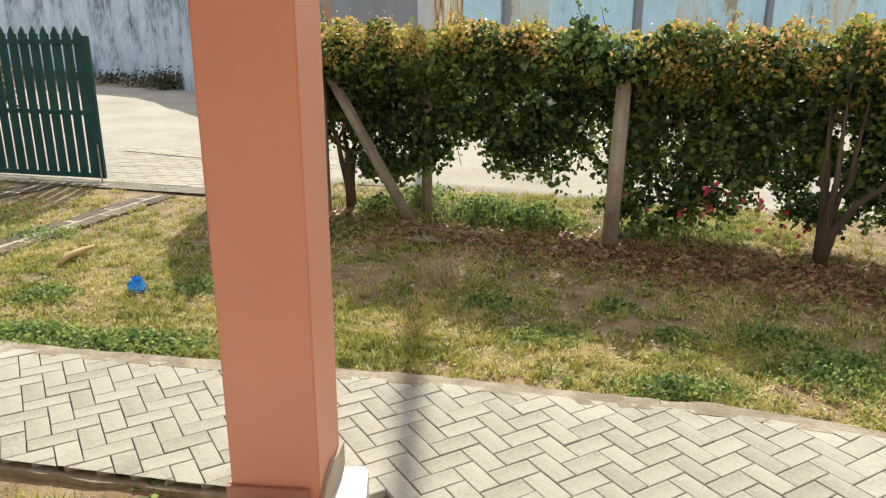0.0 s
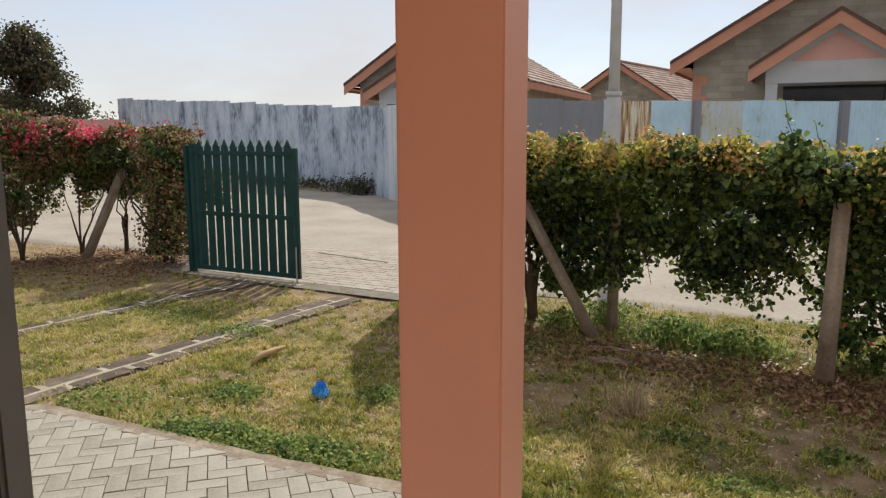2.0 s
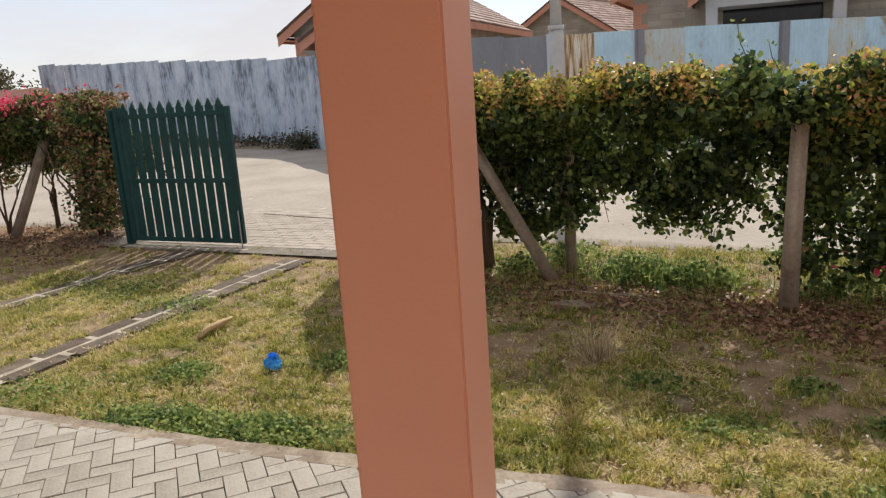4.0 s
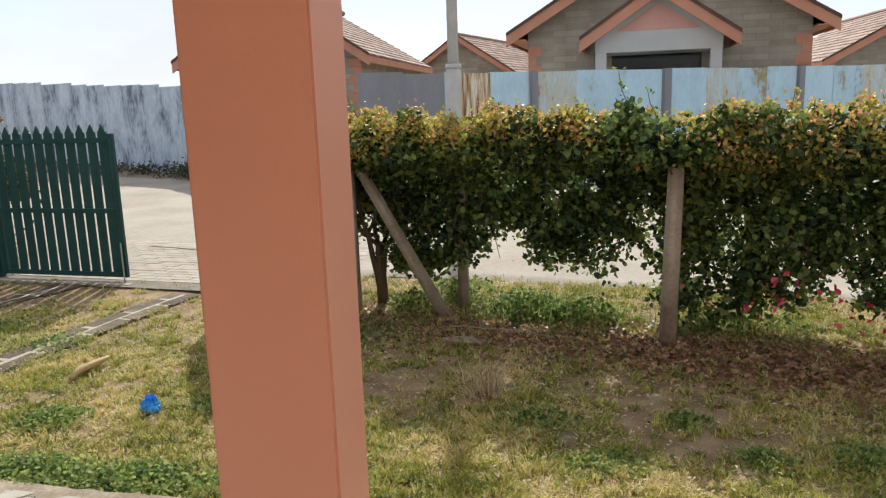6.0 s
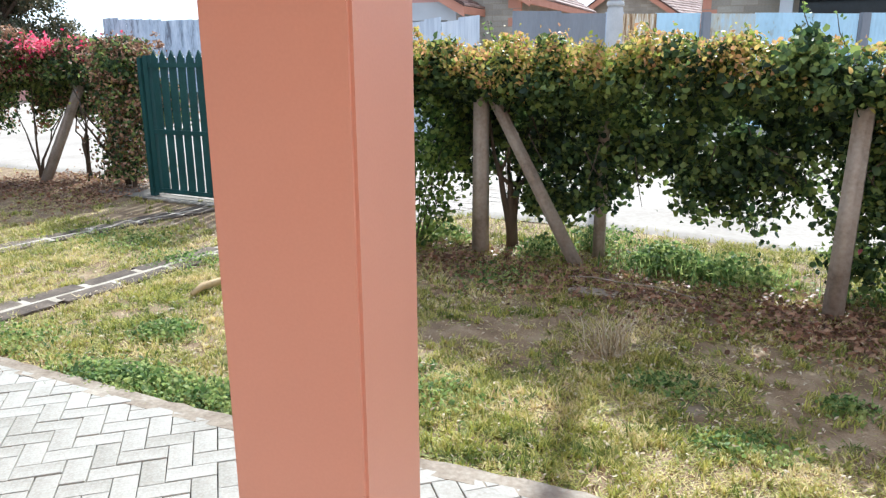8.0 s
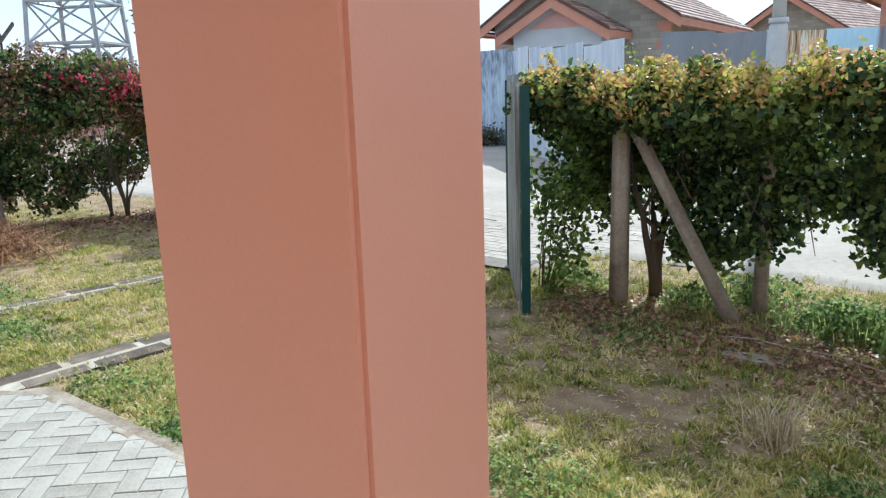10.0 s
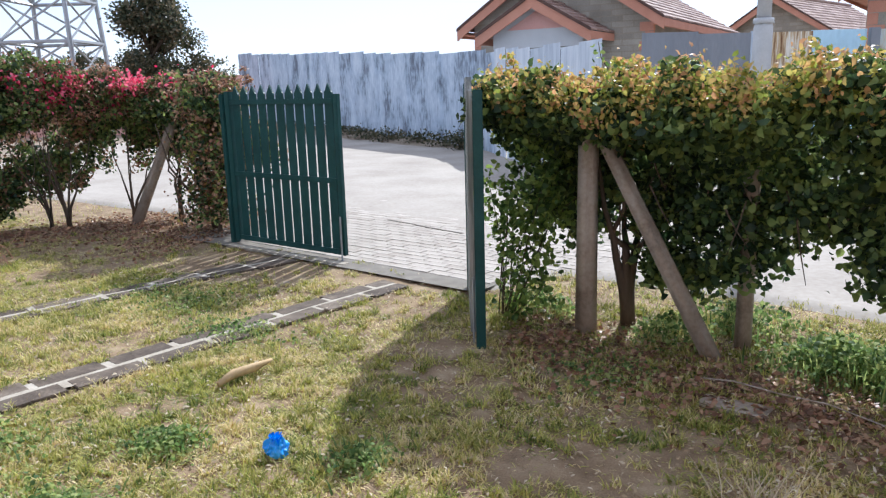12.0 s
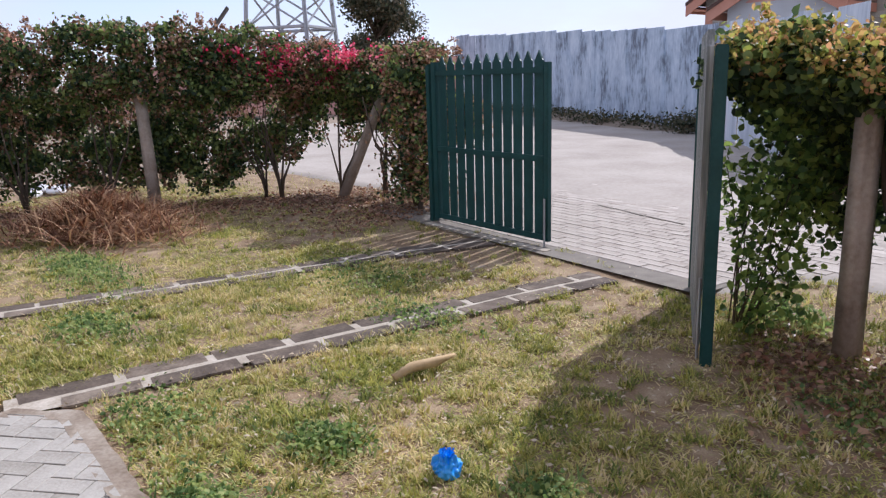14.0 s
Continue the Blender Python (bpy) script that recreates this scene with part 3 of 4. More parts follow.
    leaves("foliage", bend + rng.normal(0, 0.018, (n, 3)), rng.uniform(0.02, 0.045, n), M_FRESH, sh)

shrub = thing("gate_shrub", (-4.55, 9.2, 0), "russet and dark green shrub growing beside the gate", "shrub")
for m_, k, lab in ((M_HEDGE, 4200, "dark green leaves"), (M_RUSSET, 3600, "russet leaves"), (M_SPRIG, 500, "yellowish leaves")):
    q = rng.normal(0, 1, (k, 3)) * np.array((0.17, 0.15, 0.0)) + np.c_[np.zeros((k, 2)), rng.uniform(0.12, 1.58, k) ** 1.0]
    leaves("foliage", q, rng.uniform(0.03, 0.06, k), m_, shrub, lab)
part("stem", tube([(0, 0, -0.03), (0.03, 0.02, 0.5), (-0.02, 0.03, 1.2)], [0.03, 0.022, 0.008], 7), M_BARK, shrub)

sprays = thing("young_shrub", (-0.78, 7.22, 0), "loose bright green bougainvillea sprays beside the gate post", "shrub")
bm = bmesh.new()
q = []
for k in range(15):
    lx, ly, z1 = rng.uniform(-0.10, 0.42), rng.normal(0, 0.08) - rng.random() * 0.1, rng.uniform(0.2, 1.3)
    tube([(lx * 0.2, ly * 0.2, -0.03), (lx * 0.7 + rng.normal(0, 0.06), ly * 0.6, z1 * 0.55), (lx, ly, z1)], [0.005, 0.0035, 0.002], 5, bm)
    q.append(np.array((lx, ly, z1 - 0.05)) + rng.normal(0, 1, (95, 3)) * np.array((0.06, 0.06, 0.12)))
part("stem", bm, M_BARK, sprays)
q = np.concatenate(q)
leaves("foliage", q, rng.uniform(0.03, 0.06, len(q)), M_FRESH, sprays, narrow=0.75)

# ---- concrete fence posts ----
def post(at, height, lean, label, width=0.105, turn=-26):
    ob = thing("concrete_post", (at[0], at[1], -0.05), label, "post", turn, group="concrete hedge posts")
    bm = bmesh.new()
    box(-width / 2, -width / 2, 0, width / 2, width / 2, height + 0.05, 0.024, bm)
    for v in bm.verts:
        f = v.co.z / height
        k = 1 - 0.12 * f
        v.co.x, v.co.y = v.co.x * k + lean[0] * f + 0.004 * noise.noise((v.co.z * 9, 0, width)), v.co.y * k + lean[1] * f
    part("shaft", bm, M_CONC, ob, smooth=True)
    return ob


post((-0.175, 7.012), 1.26, (0.0, 0.0), "weathered concrete post half hidden in the hedge", 0.115)
post((0.585, 6.76), 1.18, (-0.65, 0.27), "leaning concrete brace against the hedge post", 0.105, 0)
post((0.72, 6.98), 1.2, (0, 0.0), "thin concrete post behind the brace", 0.085)
post((2.04, 5.90), 1.27, (0.03, 0.0), "weathered concrete post standing in the hedge", 0.11)
post((-7.05, 7.70), 1.28, (-0.12, 0.03), "slightly leaning concrete post in the flowering hedge", 0.12, 0)
post((-5.95, 9.45), 1.30, (0.50, 0.30), "leaning concrete brace under red flowers", 0.12, 0)
post((-5.15, 9.78), 1.35, (0.0, 0.0), "upright concrete post beside the gate shrub", 0.12)

# ---- green gate ----
GATE_H = 1.40


def gate_leaf(at, turn, length, label, worn=False):
    g = thing("gate_leaf", (at[0], at[1], 0.05), label, "gate", turn, group="green gate leaves")
    part("hinge_stile", box(-0.035, -0.03, 0.0, 0.035, 0.03, GATE_H + 0.04, 0.004), M_GREEN, g)
    part("free_stile", box(length - 0.05, -0.022, 0.0, length, 0.022, GATE_H, 0.004), M_GREEN, g)
    for z in (0.03, 0.66, GATE_H - 0.06):
        part("rail", box(0.036, -0.026, z - 0.024, length - 0.051, -0.0085, z + 0.024, 0.003), M_GREEN, g)
    n = 11
    back_ = -0.0275 if worn else 0.008
    pitch = (length - 0.10) / n
    for k in range(n):
        x = 0.045 + pitch * (k + 0.5)
        bm = bmesh.new()
        w = pitch * 0.375
        z1 = GATE_H + 0.015
        prof = [(-w, 0.0), (w, 0.0), (w, z1), (w * 0.75, z1 + 0.012), (0, z1 + 0.075), (-w * 0.75, z1 + 0.012), (-w, z1)]
        fr = [bm.verts.new((x + p[0], back_ - (0.03 if worn else 0.0155), p[1])) for p in prof]
        bk = [bm.verts.new((x + p[0], back_, p[1])) for p in prof]
        bm.faces.new(fr)
        bm.faces.new(bk[::-1])
        for i in range(len(prof)):
            bm.faces.new((fr[i], bk[i], bk[(i + 1) % len(prof)], fr[(i + 1) % len(prof)]))
        bmesh.ops.recalc_face_normals(bm, faces=bm.faces)
        part("slat", bm, M_WORN if worn else M_GREEN, g)
    for z in (0.25, 1.1):
        part("hinge", tube([(0, 0.045, z - 0.05), (0, 0.045, z + 0.05)], [0.018, 0.018], 8), M_GREEN, g)
    part("drop_bolt", tube([(length - 0.02, -0.04, -0.06), (length - 0.02, -0.04, 0.35)], [0.008, 0.008], 6), M_STEEL, g)
    return g


gate_leaf((-3.93, 8.72), -16.0, 1.47, "dark green slatted metal gate leaf with spear points")
gl = gate_leaf((-1.10, 7.66), -70.0, 1.12, "dark green gate leaf swung open, seen edge-on, worn paint", worn=True)
part("stand_post", box(1.123, -0.028, -0.10, 1.175, 0.028, GATE_H + 0.02, 0.005), M_GREEN, gl)
gp = thing("gate_post", (-1.14, 7.78, -0.05), "dark green steel gate post at the hedge end", "post", -20)
part("shaft", box(-0.05, -0.05, 0, 0.05, 0.05, 1.56, 0.006), M_GREEN, gp)
gp2 = thing("gate_post", (-4.02, 8.76, -0.05), "dark green steel gate post at the hedge end", "post", -20)
part("shaft", box(-0.035, -0.035, 0, 0.035, 0.035, 1.52, 0.006), M_GREEN, gp2)
sill = thing("gate_sill", (-4.0, 8.62, 0), "pale cement strip under the gate", "kerb", -16.5, kind="structure")
part("strip", box(0, -0.035, -0.04, 1.62, 0.05, 0.016, 0.006), M_MORTAR, sill)

# ---- street pole ----
pole = thing("street_pole", (0.92, 14.2, 0), "tall tapering grey street pole with a thicker foot", "pole")
part("foot", tube([(0, 0, -0.05), (0, 0, 2.15), (0, 0, 2.2)], [0.135, 0.125, 0.11], 14), M_POLE, pole, smooth=True)
part("collar", tube([(0, 0, 2.20), (0, 0, 2.27)], [0.14, 0.13], 14), M_POLE, pole, smooth=True)
part("shaft", tube([(0, 0, 2.27), (0, 0, 5.0), (0, 0, 11.6)], [0.095, 0.085, 0.05], 14), M_POLE, pole, smooth=True)


# ---- iron sheet fences ----
def sheet_mesh(width, height, ridges=9, deep=0.002, x0=0.0):
    bm = bmesh.new()
    n = ridges * 4
    lo, hi = [], []
    for i in range(n + 1):
        x = width * i / n
        y = deep * math.sin(2 * math.pi * i / 4 + 0.6)
        lo.append(bm.verts.new((x0 + x, y, 0)))
        hi.append(bm.verts.new((x0 + x, y, height)))
    for i in range(n):
        bm.faces.new((lo[i], lo[i + 1], hi[i + 1], hi[i]))
    return bm


def fence_run(name, a, b, h0, h1, mats, label, step=0.86, posts=True, base=0.0):
    a, b = Vector((*a, 0)), Vector((*b, 0))
    d = b - a
    n = max(1, round(d.length / step))
    step = d.length / n
    ang = math.degrees(math.atan2(d.y, d.x))
    root = thing(name, (a.x, a.y, 0), label, "fence", ang, kind="structure")
    for k in range(n):
        h = h0 + (h1 - h0) * k / n + rnd.uniform(-0.03, 0.03)
        m = mats(k, n)
        if m is None:
            continue
        s = part("sheet", sheet_mesh(step * 1.06, h - base, x0=k * step), m, root)
        s.matrix_basis = pose(0, rnd.uniform(-0.012, 0.012) + (0.008 if k % 2 else -0.008), base + rnd.uniform(-0.03, 0.0))
        if posts and k % 3 == 2:
            part("fence_post", box(k * step - 0.05, -0.11, -0.1, k * step + 0.05, -0.03, h + 0.04, 0.01), M_BARK if m is M_BLUE else M_SHEET, root)
    return root


FENCE_W, FENCE_BEND, FENCE_END = (-19.1, 30.0), (-4.95, 19.4), (-1.08, 12.95)
fence_run("sheet_fence", FENCE_W, FENCE_BEND, 2.97, 2.22, lambda k, n: M_SHEET, "tall weathered grey-blue iron sheet fence", posts=False)
fence_run("sheet_fence", FENCE_BEND, FENCE_END, 2.22, 1.99, lambda k, n: M_SHEET if k < 2 else M_SHEETNEW, "paler iron sheet fence turning towards the road", posts=False)
fence_run("sheet_fence", (-0.85, 15.45), (0.75, 16.1), 2.24, 2.22, lambda k, n: M_GREY, "grey sheet fence panel beside the pole", posts=False, step=0.8)

blue = thing("sheet_fence", (0.80, 16.15, 0), "blue iron sheet fence with rust stains and dark posts", "fence", math.degrees(math.atan2(5.85, 15.7)), kind="structure")
at_ = 0.0
for w_, m_ in ((0.34, M_SHEETNEW), (0.64, M_RUST), (0.88, M_BLUE), (0.22, None), (0.90, M_PATCH), (1.08, M_BLUE), (1.10, M_BLUE), (0.26, None), (0.95, M_BLUE), (0.9, M_PATCH), (0.9, M_BLUE), (0.9, M_BLUE), (0.24, None),
               (0.95, M_BLUE), (0.95, M_BLUE), (0.95, M_PATCH), (0.95, M_BLUE), (0.95, M_BLUE), (0.95, M_BLUE), (0.95, M_BLUE)):
    if m_ is None:
        part("fence_post", box(at_ + 0.03, -0.07, -0.1, at_ + w_ - 0.03, 0.03, 2.21, 0.01), M_GREY, blue, "dark grey post")
    else:
        sh = part("sheet", sheet_mesh(w_ + 0.02, 2.2, max(3, int(w_ * 11)), 0.008 if m_ is M_RUST else 0.003, at_ - 0.01), m_, blue)
        sh.matrix_basis = pose(0, rnd.uniform(-0.012, 0.012), rnd.uniform(-0.02, 0.01))
    at_ += w_

bank = bmesh.new()
ring = []
fa, fb = Vector((*FENCE_W, 0)), Vector((*FENCE_BEND, 0))
nrm = Vector(((fb - fa).y, -(fb - fa).x, 0)).normalized()
if nrm.y > 0:
    nrm = -nrm
for k in range(60):
    p = fa.lerp(fb, k / 59)
    w = 0.75 + 0.35 * noise.noise((k * 0.4, 0, 2))
    hh = (0.16 + 0.10 * noise.noise((k * 0.31, 4, 2))) * (1 - (k / 59) ** 8)
    ring.append([bank.verts.new(p + nrm * 0.02 + Vector((0, 0, hh * 1.1))), bank.verts.new(p + nrm * w * 0.45 + Vector((0, 0, hh * 0.8))), bank.verts.new(p + nrm * w + Vector((0, 0, 0.0)))])
for a, b in zip(ring, ring[1:]):
    bank.faces.new((a[0], a[1], b[1], b[0]))
    bank.faces.new((a[1], a[2], b[2], b[1]))
tagged(part("earth_bank", bank, M_DUST, smooth=True), "low bank of bare earth along the sheet fence", "ground", kind="structure")
for k in range(9):
    p = fa.lerp(fb, 0.35 + 0.075 * k) + nrm * rnd.uniform(0.1, 0.5)
    w = thing("fence_weed", (p.x, p.y, 0.08), "dusty green weeds at the foot of the fence", "plant", group="weeds by the fence")
    q = rng.normal(0, 1, (420, 3)) * np.array((0.28, 0.12, 0.09)) + np.array((0, 0, 0.10))
    leaves("foliage", q, rng.uniform(0.04, 0.09, 420), M_FAR, w)

bush = thing("fence_weed", (-5.1, 19.0, 0.03), "taller green weed clump where the fence turns", "plant", group="weeds by the fence")
q = rng.normal(0, 1, (900, 3)) * np.array((0.22, 0.14, 0.12)) + np.array((0, 0, 0.18))
leaves("foliage", q[q[:, 2] > 0], rng.uniform(0.04, 0.09, int((q[:, 2] > 0).sum())), M_FAR, bush)

# ---- houses ----
def slab_roof(root, x0, x1, xr, z0, zr, y0, y1, rows=14, hip=0.0):
    """One roof slope from the eave x0 to the ridge xr, in stepped tile courses along y."""
    n = rows
    for_side = 1 if xr > x0 else -1
    bm = bmesh.new()
    for k in range(n):
        fa, fb = k / n, (k + 1.15) / n
        xa, xb = x0 + (xr - x0) * fa, x0 + (xr - x0) * min(fb, 1)
        za, zb = z0 + (zr - z0) * fa, z0 + (zr - z0) * min(fb, 1)
        ye = y1 - hip * (k + 0.5) / n
        m = max(2, int((ye - y0) / 0.42))
        for q in range(m):
            ya, yb = y0 + (ye - y0) * q / m, y0 + (ye - y0) * (q + 1) / m
            vs = [bm.verts.new(p) for p in ((xa, ya, za + 0.05), (xa, yb, za + 0.05), (xb, yb, zb + 0.012), (xb, ya, zb + 0.012), (xa, ya, za), (xa, yb, za), (xb, yb, zb - 0.02), (xb, ya, zb - 0.02))]
            for f in ((0, 1, 2, 3), (7, 6, 5, 4), (0, 4, 5, 1), (0, 3, 7, 4), (1, 5, 6, 2)):
                bm.faces.new([vs[i] for i in f])
    bmesh.ops.recalc_face_normals(bm, faces=bm.faces)
    return part("roof", bm, M_ROOF, root, "brown tiled roof slope")


def rake(root, xe, ze, xr, zr, y, depth, mat_):
    """A sloping barge board with the soffit behind it."""
    bm = bmesh.new()
    t = 0.29
    prof = [(xe, ze - t), (xr, zr - t), (xr, zr), (xe, ze)]
    f = [bm.verts.new((p[0], y, p[1])) for p in prof]
    b = [bm.verts.new((p[0], y + depth, p[1])) for p in prof]
    bm.faces.new(f)
    bm.faces.new(b[::-1])
    for i in range(4):
        bm.faces.new((f[i], b[i], b[(i + 1) % 4], f[(i + 1) % 4]))
    bmesh.ops.recalc_face_normals(bm, faces=bm.faces)
    tb = bmesh.new()
    edge = [(xe, ze - 0.01), (xr, zr - 0.01), (xr, zr + 0.075), (xe, ze + 0.075)]
    f = [tb.verts.new((p[0], y - 0.035, p[1])) for p in edge]
    b = [tb.verts.new((p[0], y + 0.018, p[1])) for p in edge]
    tb.faces.new(f)
    tb.faces.new(b[::-1])
    for i in range(4):
        tb.faces.new((f[i], b[i], b[(i + 1) % 4], f[(i + 1) % 4]))
    bmesh.ops.recalc_face_normals(tb, faces=tb.faces)
    part("verge_tile", tb, M_VERGE, root, "dark verge tiles")
    return part("barge_board", bm, mat_, root, "orange painted barge board")


def gable_wall(root, name, x0, x1, z0, ze, xr, zr, y, t, m):
    bm = bmesh.new()
    prof = [(x0, z0), (x1, z0), (x1, ze), (xr, zr), (x0, ze)]
    f = [bm.verts.new((p[0], y, p[1])) for p in prof]
    b = [bm.verts.new((p[0], y + t, p[1])) for p in prof]
    bm.faces.new(f)
    bm.faces.new(b[::-1])
    for i in range(5):
        bm.faces.new((f[i], b[i], b[(i + 1) % 5], f[(i + 1) % 5]))
    bmesh.ops.recalc_face_normals(bm, faces=bm.faces)
    return part(name, bm, m, root)


def house(at, turn, w, depth, ze, rise, porch_at=None, label="", over=0.5, hipped=False):
    """A gable-fronted bungalow; the front faces -y."""
    h = thing("house", (at[0], at[1], 0), label, "house", turn, group="bungalows behind the fence")
    sl = rise / (w / 2)
    gable_wall(h, "front_wall", -w / 2, w / 2, -0.1, ze, 0, ze + rise - 0.02, 0, 0.2, M_WALL)
    if hipped:
        bm = bmesh.new()
        ht = [bm.verts.new(q) for q in ((-w / 2 - over, depth + over, ze - sl * over + 0.06), (w / 2 + over, depth + over, ze - sl * over + 0.06), (0, depth - w / 2, ze + rise + 0.06), (0, depth - w / 2, ze - sl * over))]
        for f_ in ((0, 1, 2), (0, 2, 3), (1, 3, 2)):
            bm.faces.new([ht[i] for i in f_])
        part("hip_slope", bm, M_ROOF, h, "tiled hip end of the roof")
        part("back_wall", box(-w / 2, depth - 0.2, -0.1, w / 2, depth, ze), M_WALL, h)
        part("ridge_cap", box(-0.22, depth - w / 2 - 0.55, ze + rise + 0.05, 0.22, depth - w / 2 + 0.1, ze + rise + 0.22, 0.04), M_ROOF, h)
    else:
        gable_wall(h, "back_wall", -w / 2, w / 2, -0.1, ze, 0, ze + rise - 0.02, depth - 0.2, 0.2, M_WALL)
    for s in (-1, 1):
        x = s * w / 2
        part("side_wall", box(min(x, x - s * 0.2), 0.203, -0.1, max(x, x - s * 0.2), depth - 0.203, ze), M_WALL, h)
        slab_roof(h, s * (w / 2 + over), 0, 0.0, ze - sl * over + 0.05, ze + rise + 0.05, -over, depth + over, hip=w / 2 + over if hipped else 0.0)
        rake(h, s * (w / 2 + over), ze - sl * over + 0.04, 0.0, ze + rise + 0.04, -over - 0.02, 0.05, M_ORANGE)
        xo = s * (w / 2 + over)
        part("eave_board", box(min(xo, xo - s * 0.03), -over + 0.035, ze - sl * over - 0.17, max(xo, xo - s * 0.03), depth + over, ze - sl * over + 0.03), M_ORANGE, h, "orange fascia")
        xi = s * (w / 2 + 0.004)
        part("soffit", box(min(xi, xo - s * 0.035), -over + 0.035, ze - sl * over - 0.10, max(xi, xo - s * 0.035), depth + over, ze - sl * over - 0.07), M_ORANGE, h)
        for k in range(12):
            z = k * 0.25
            q = 0.36 if k % 2 else 0.22
            part("quoin", box(x - (q if s > 0 else -0.012), -0.014, z, x + (0.012 if s > 0 else q), 0.16, z + 0.236, 0.004), M_ORANGE, h)
    part("window", box(-w * 0.33, -0.012, 0.95, -w * 0.33 + 0.9, -0.001, 2.0), M_GLASS, h)
    part("side_window", box(w / 2 + 0.001, 1.6, 1.0, w / 2 + 0.012, 2.6, 2.0), M_GLASS, h)
    part("ridge", tube([(0, -over - 0.02, ze + rise + 0.10), (0, depth - w / 2 if hipped else depth + over, ze + rise + 0.10)], [0.09, 0.09], 8), M_ROOF, h)
    if porch_at is not None:
        px, pw, pd, pz, pr = porch_at
        sl2 = pr / (pw / 2)
        o = 0.35
        gable_wall(h, "porch_gable", px - pw / 2, px + pw / 2, pz - 0.50, pz, px, pz + pr - 0.05, -pd, 0.18, M_GREYP)
        gable_wall(h, "gable_inset", px - pw * 0.32, px + pw * 0.32, pz - 0.02, pz + 0.0, px, pz + pr * 0.62, -pd - 0.012, 0.010, M_PINK)
        # flat panel on the wall; its dark colour imitates the shade inside the porch
        part("recess_shade", box(px - pw / 2 + 0.35, -0.016, -0.1, px + pw / 2 - 0.35, -0.002, pz - 0.51), M_GLASS, h, "flat dark panel standing in for the shaded porch recess")
        part("beam", box(px - pw / 2, -pd + 0.19, pz - 0.50, px + pw / 2, -0.02, pz - 0.1), M_GREYP, h)
        for s in (-1, 1):
            x = px + s * (pw / 2 - 0.14)
            part("porch_pillar", box(x - 0.13, -pd - 0.02, -0.1, x + 0.13, -pd + 0.24, pz - 0.502, 0.01), M_GREYP, h)
            slab_roof(h, px + s * (pw / 2 + o), 0, px, pz - sl2 * o + 0.05, pz + pr + 0.05, -pd - o, -0.02, rows=8)
            rake(h, px + s * (pw / 2 + o), pz - sl2 * o + 0.04, px, pz + pr + 0.04, -pd - o - 0.02, 0.05, M_ORANGE)
            xo = px + s * (pw / 2 + o)
            part("porch_fascia", box(min(xo, xo - s * 0.03), -pd - o + 0.035, pz - sl2 * o - 0.17, max(xo, xo - s * 0.03), -0.02, pz - sl2 * o + 0.03), M_ORANGE, h)
    return h


house((-4.18, 24.4), -10, 5.4, 10.0, 3.25, 1.75, (0.0, 2.6, 1.5, 2.90, 0.74), "grey stone bungalow with orange gable trim and brown tiles", over=0.38, hipped=True)
house((6.48, 20.6), -15, 6.9, 9.0, 3.52, 2.05, (-0.19, 2.9, 1.5, 3.16, 0.97), "grey stone bungalow with orange quoins and a porch gable")
house((2.2, 42.0), -25, 6.0, 9.0, 3.1, 1.9, None, "distant stone bungalow with a brown tiled roof")
house((19.5, 30.0), -10, 7.0, 9.0, 2.9, 1.9, None, "distant bungalow roof beyond the blue fence")
house((-24.0, 9.6), 62, 7.0, 9.0, 3.1, 2.0, None, "far bungalow with a brown roof beyond the hedge")


# ---- trees, tower, far things ----
def tree(at, height, radius, n, label, clumps=26, trunk=0.16):
    t = thing("tree", (at[0], at[1], 0), label, "tree")
    bm = tube([(0, 0, -0.1), (0.1, 0, height * 0.3), (-0.05, 0.1, height * 0.6), (0, 0, height * 0.92)], [trunk, trunk * 0.8, trunk * 0.5, trunk * 0.12], 8)
    cs = []
    for k in range(clumps):
        f = rng.uniform(0.22, 1.0)
        a = rng.uniform(0, 2 * math.pi)
        r = radius * (1.2 - 0.85 * f) * rng.uniform(0.3, 1.15)
        c = (r * math.cos(a), r * math.sin(a), height * (0.12 + 0.85 * f))
        cs.append(c)
        tube([(0, 0, c[2] * 0.72), (c[0] * 0.5, c[1] * 0.5, c[2] * 0.9), c], [trunk * 0.35, trunk * 0.22, trunk * 0.06], 5, bm)
    part("trunk", bm, M_BARK, t, smooth=True)
    idx = rng.integers(0, clumps, n)
    p = np.array(cs)[idx] + rng.normal(0, 1, (n, 3)) * np.array((0.13, 0.13, 0.10)) * radius
    leaves("crown", p, rng.uniform(0.09, 0.2, n), M_FAR, t, "dense dusty green crown")
    return t


tree((-23.9, 30.2), 5.9, 2.4, 19000, "dusty dark green tree beyond the hedge", 48)
tree((-31.0, 33.0), 3.6, 1.8, 1600, "low dusty tree in the distance", 16)

tower = thing("lattice_mast", (-31.0, 31.5, 0), "galvanised steel lattice mast", "mast", 20)
TW = 1.95
for sx in (-1, 1):
    for sy in (-1, 1):
        part("leg", tube([(sx * TW, sy * TW, -0.1), (sx * TW * 0.6, sy * TW * 0.6, 14.0)], [0.12, 0.10], 6), M_STEEL, tower)
for k in range(7):
    z0, z1 = k * 2.0, k * 2.0 + 2.0
    w0, w1 = TW * (1 - 0.4 * z0 / 14), TW * (1 - 0.4 * z1 / 14)
    cs0 = [(-w0, -w0), (w0, -w0), (w0, w0), (-w0, w0)]
    cs1 = [(-w1, -w1), (w1, -w1), (w1, w1), (-w1, w1)]
    for i in range(4):
        j = (i + 1) % 4
        part("brace", tube([(*cs0[i], z0), (*cs1[j], z1)], [0.055, 0.055], 5), M_STEEL, tower)
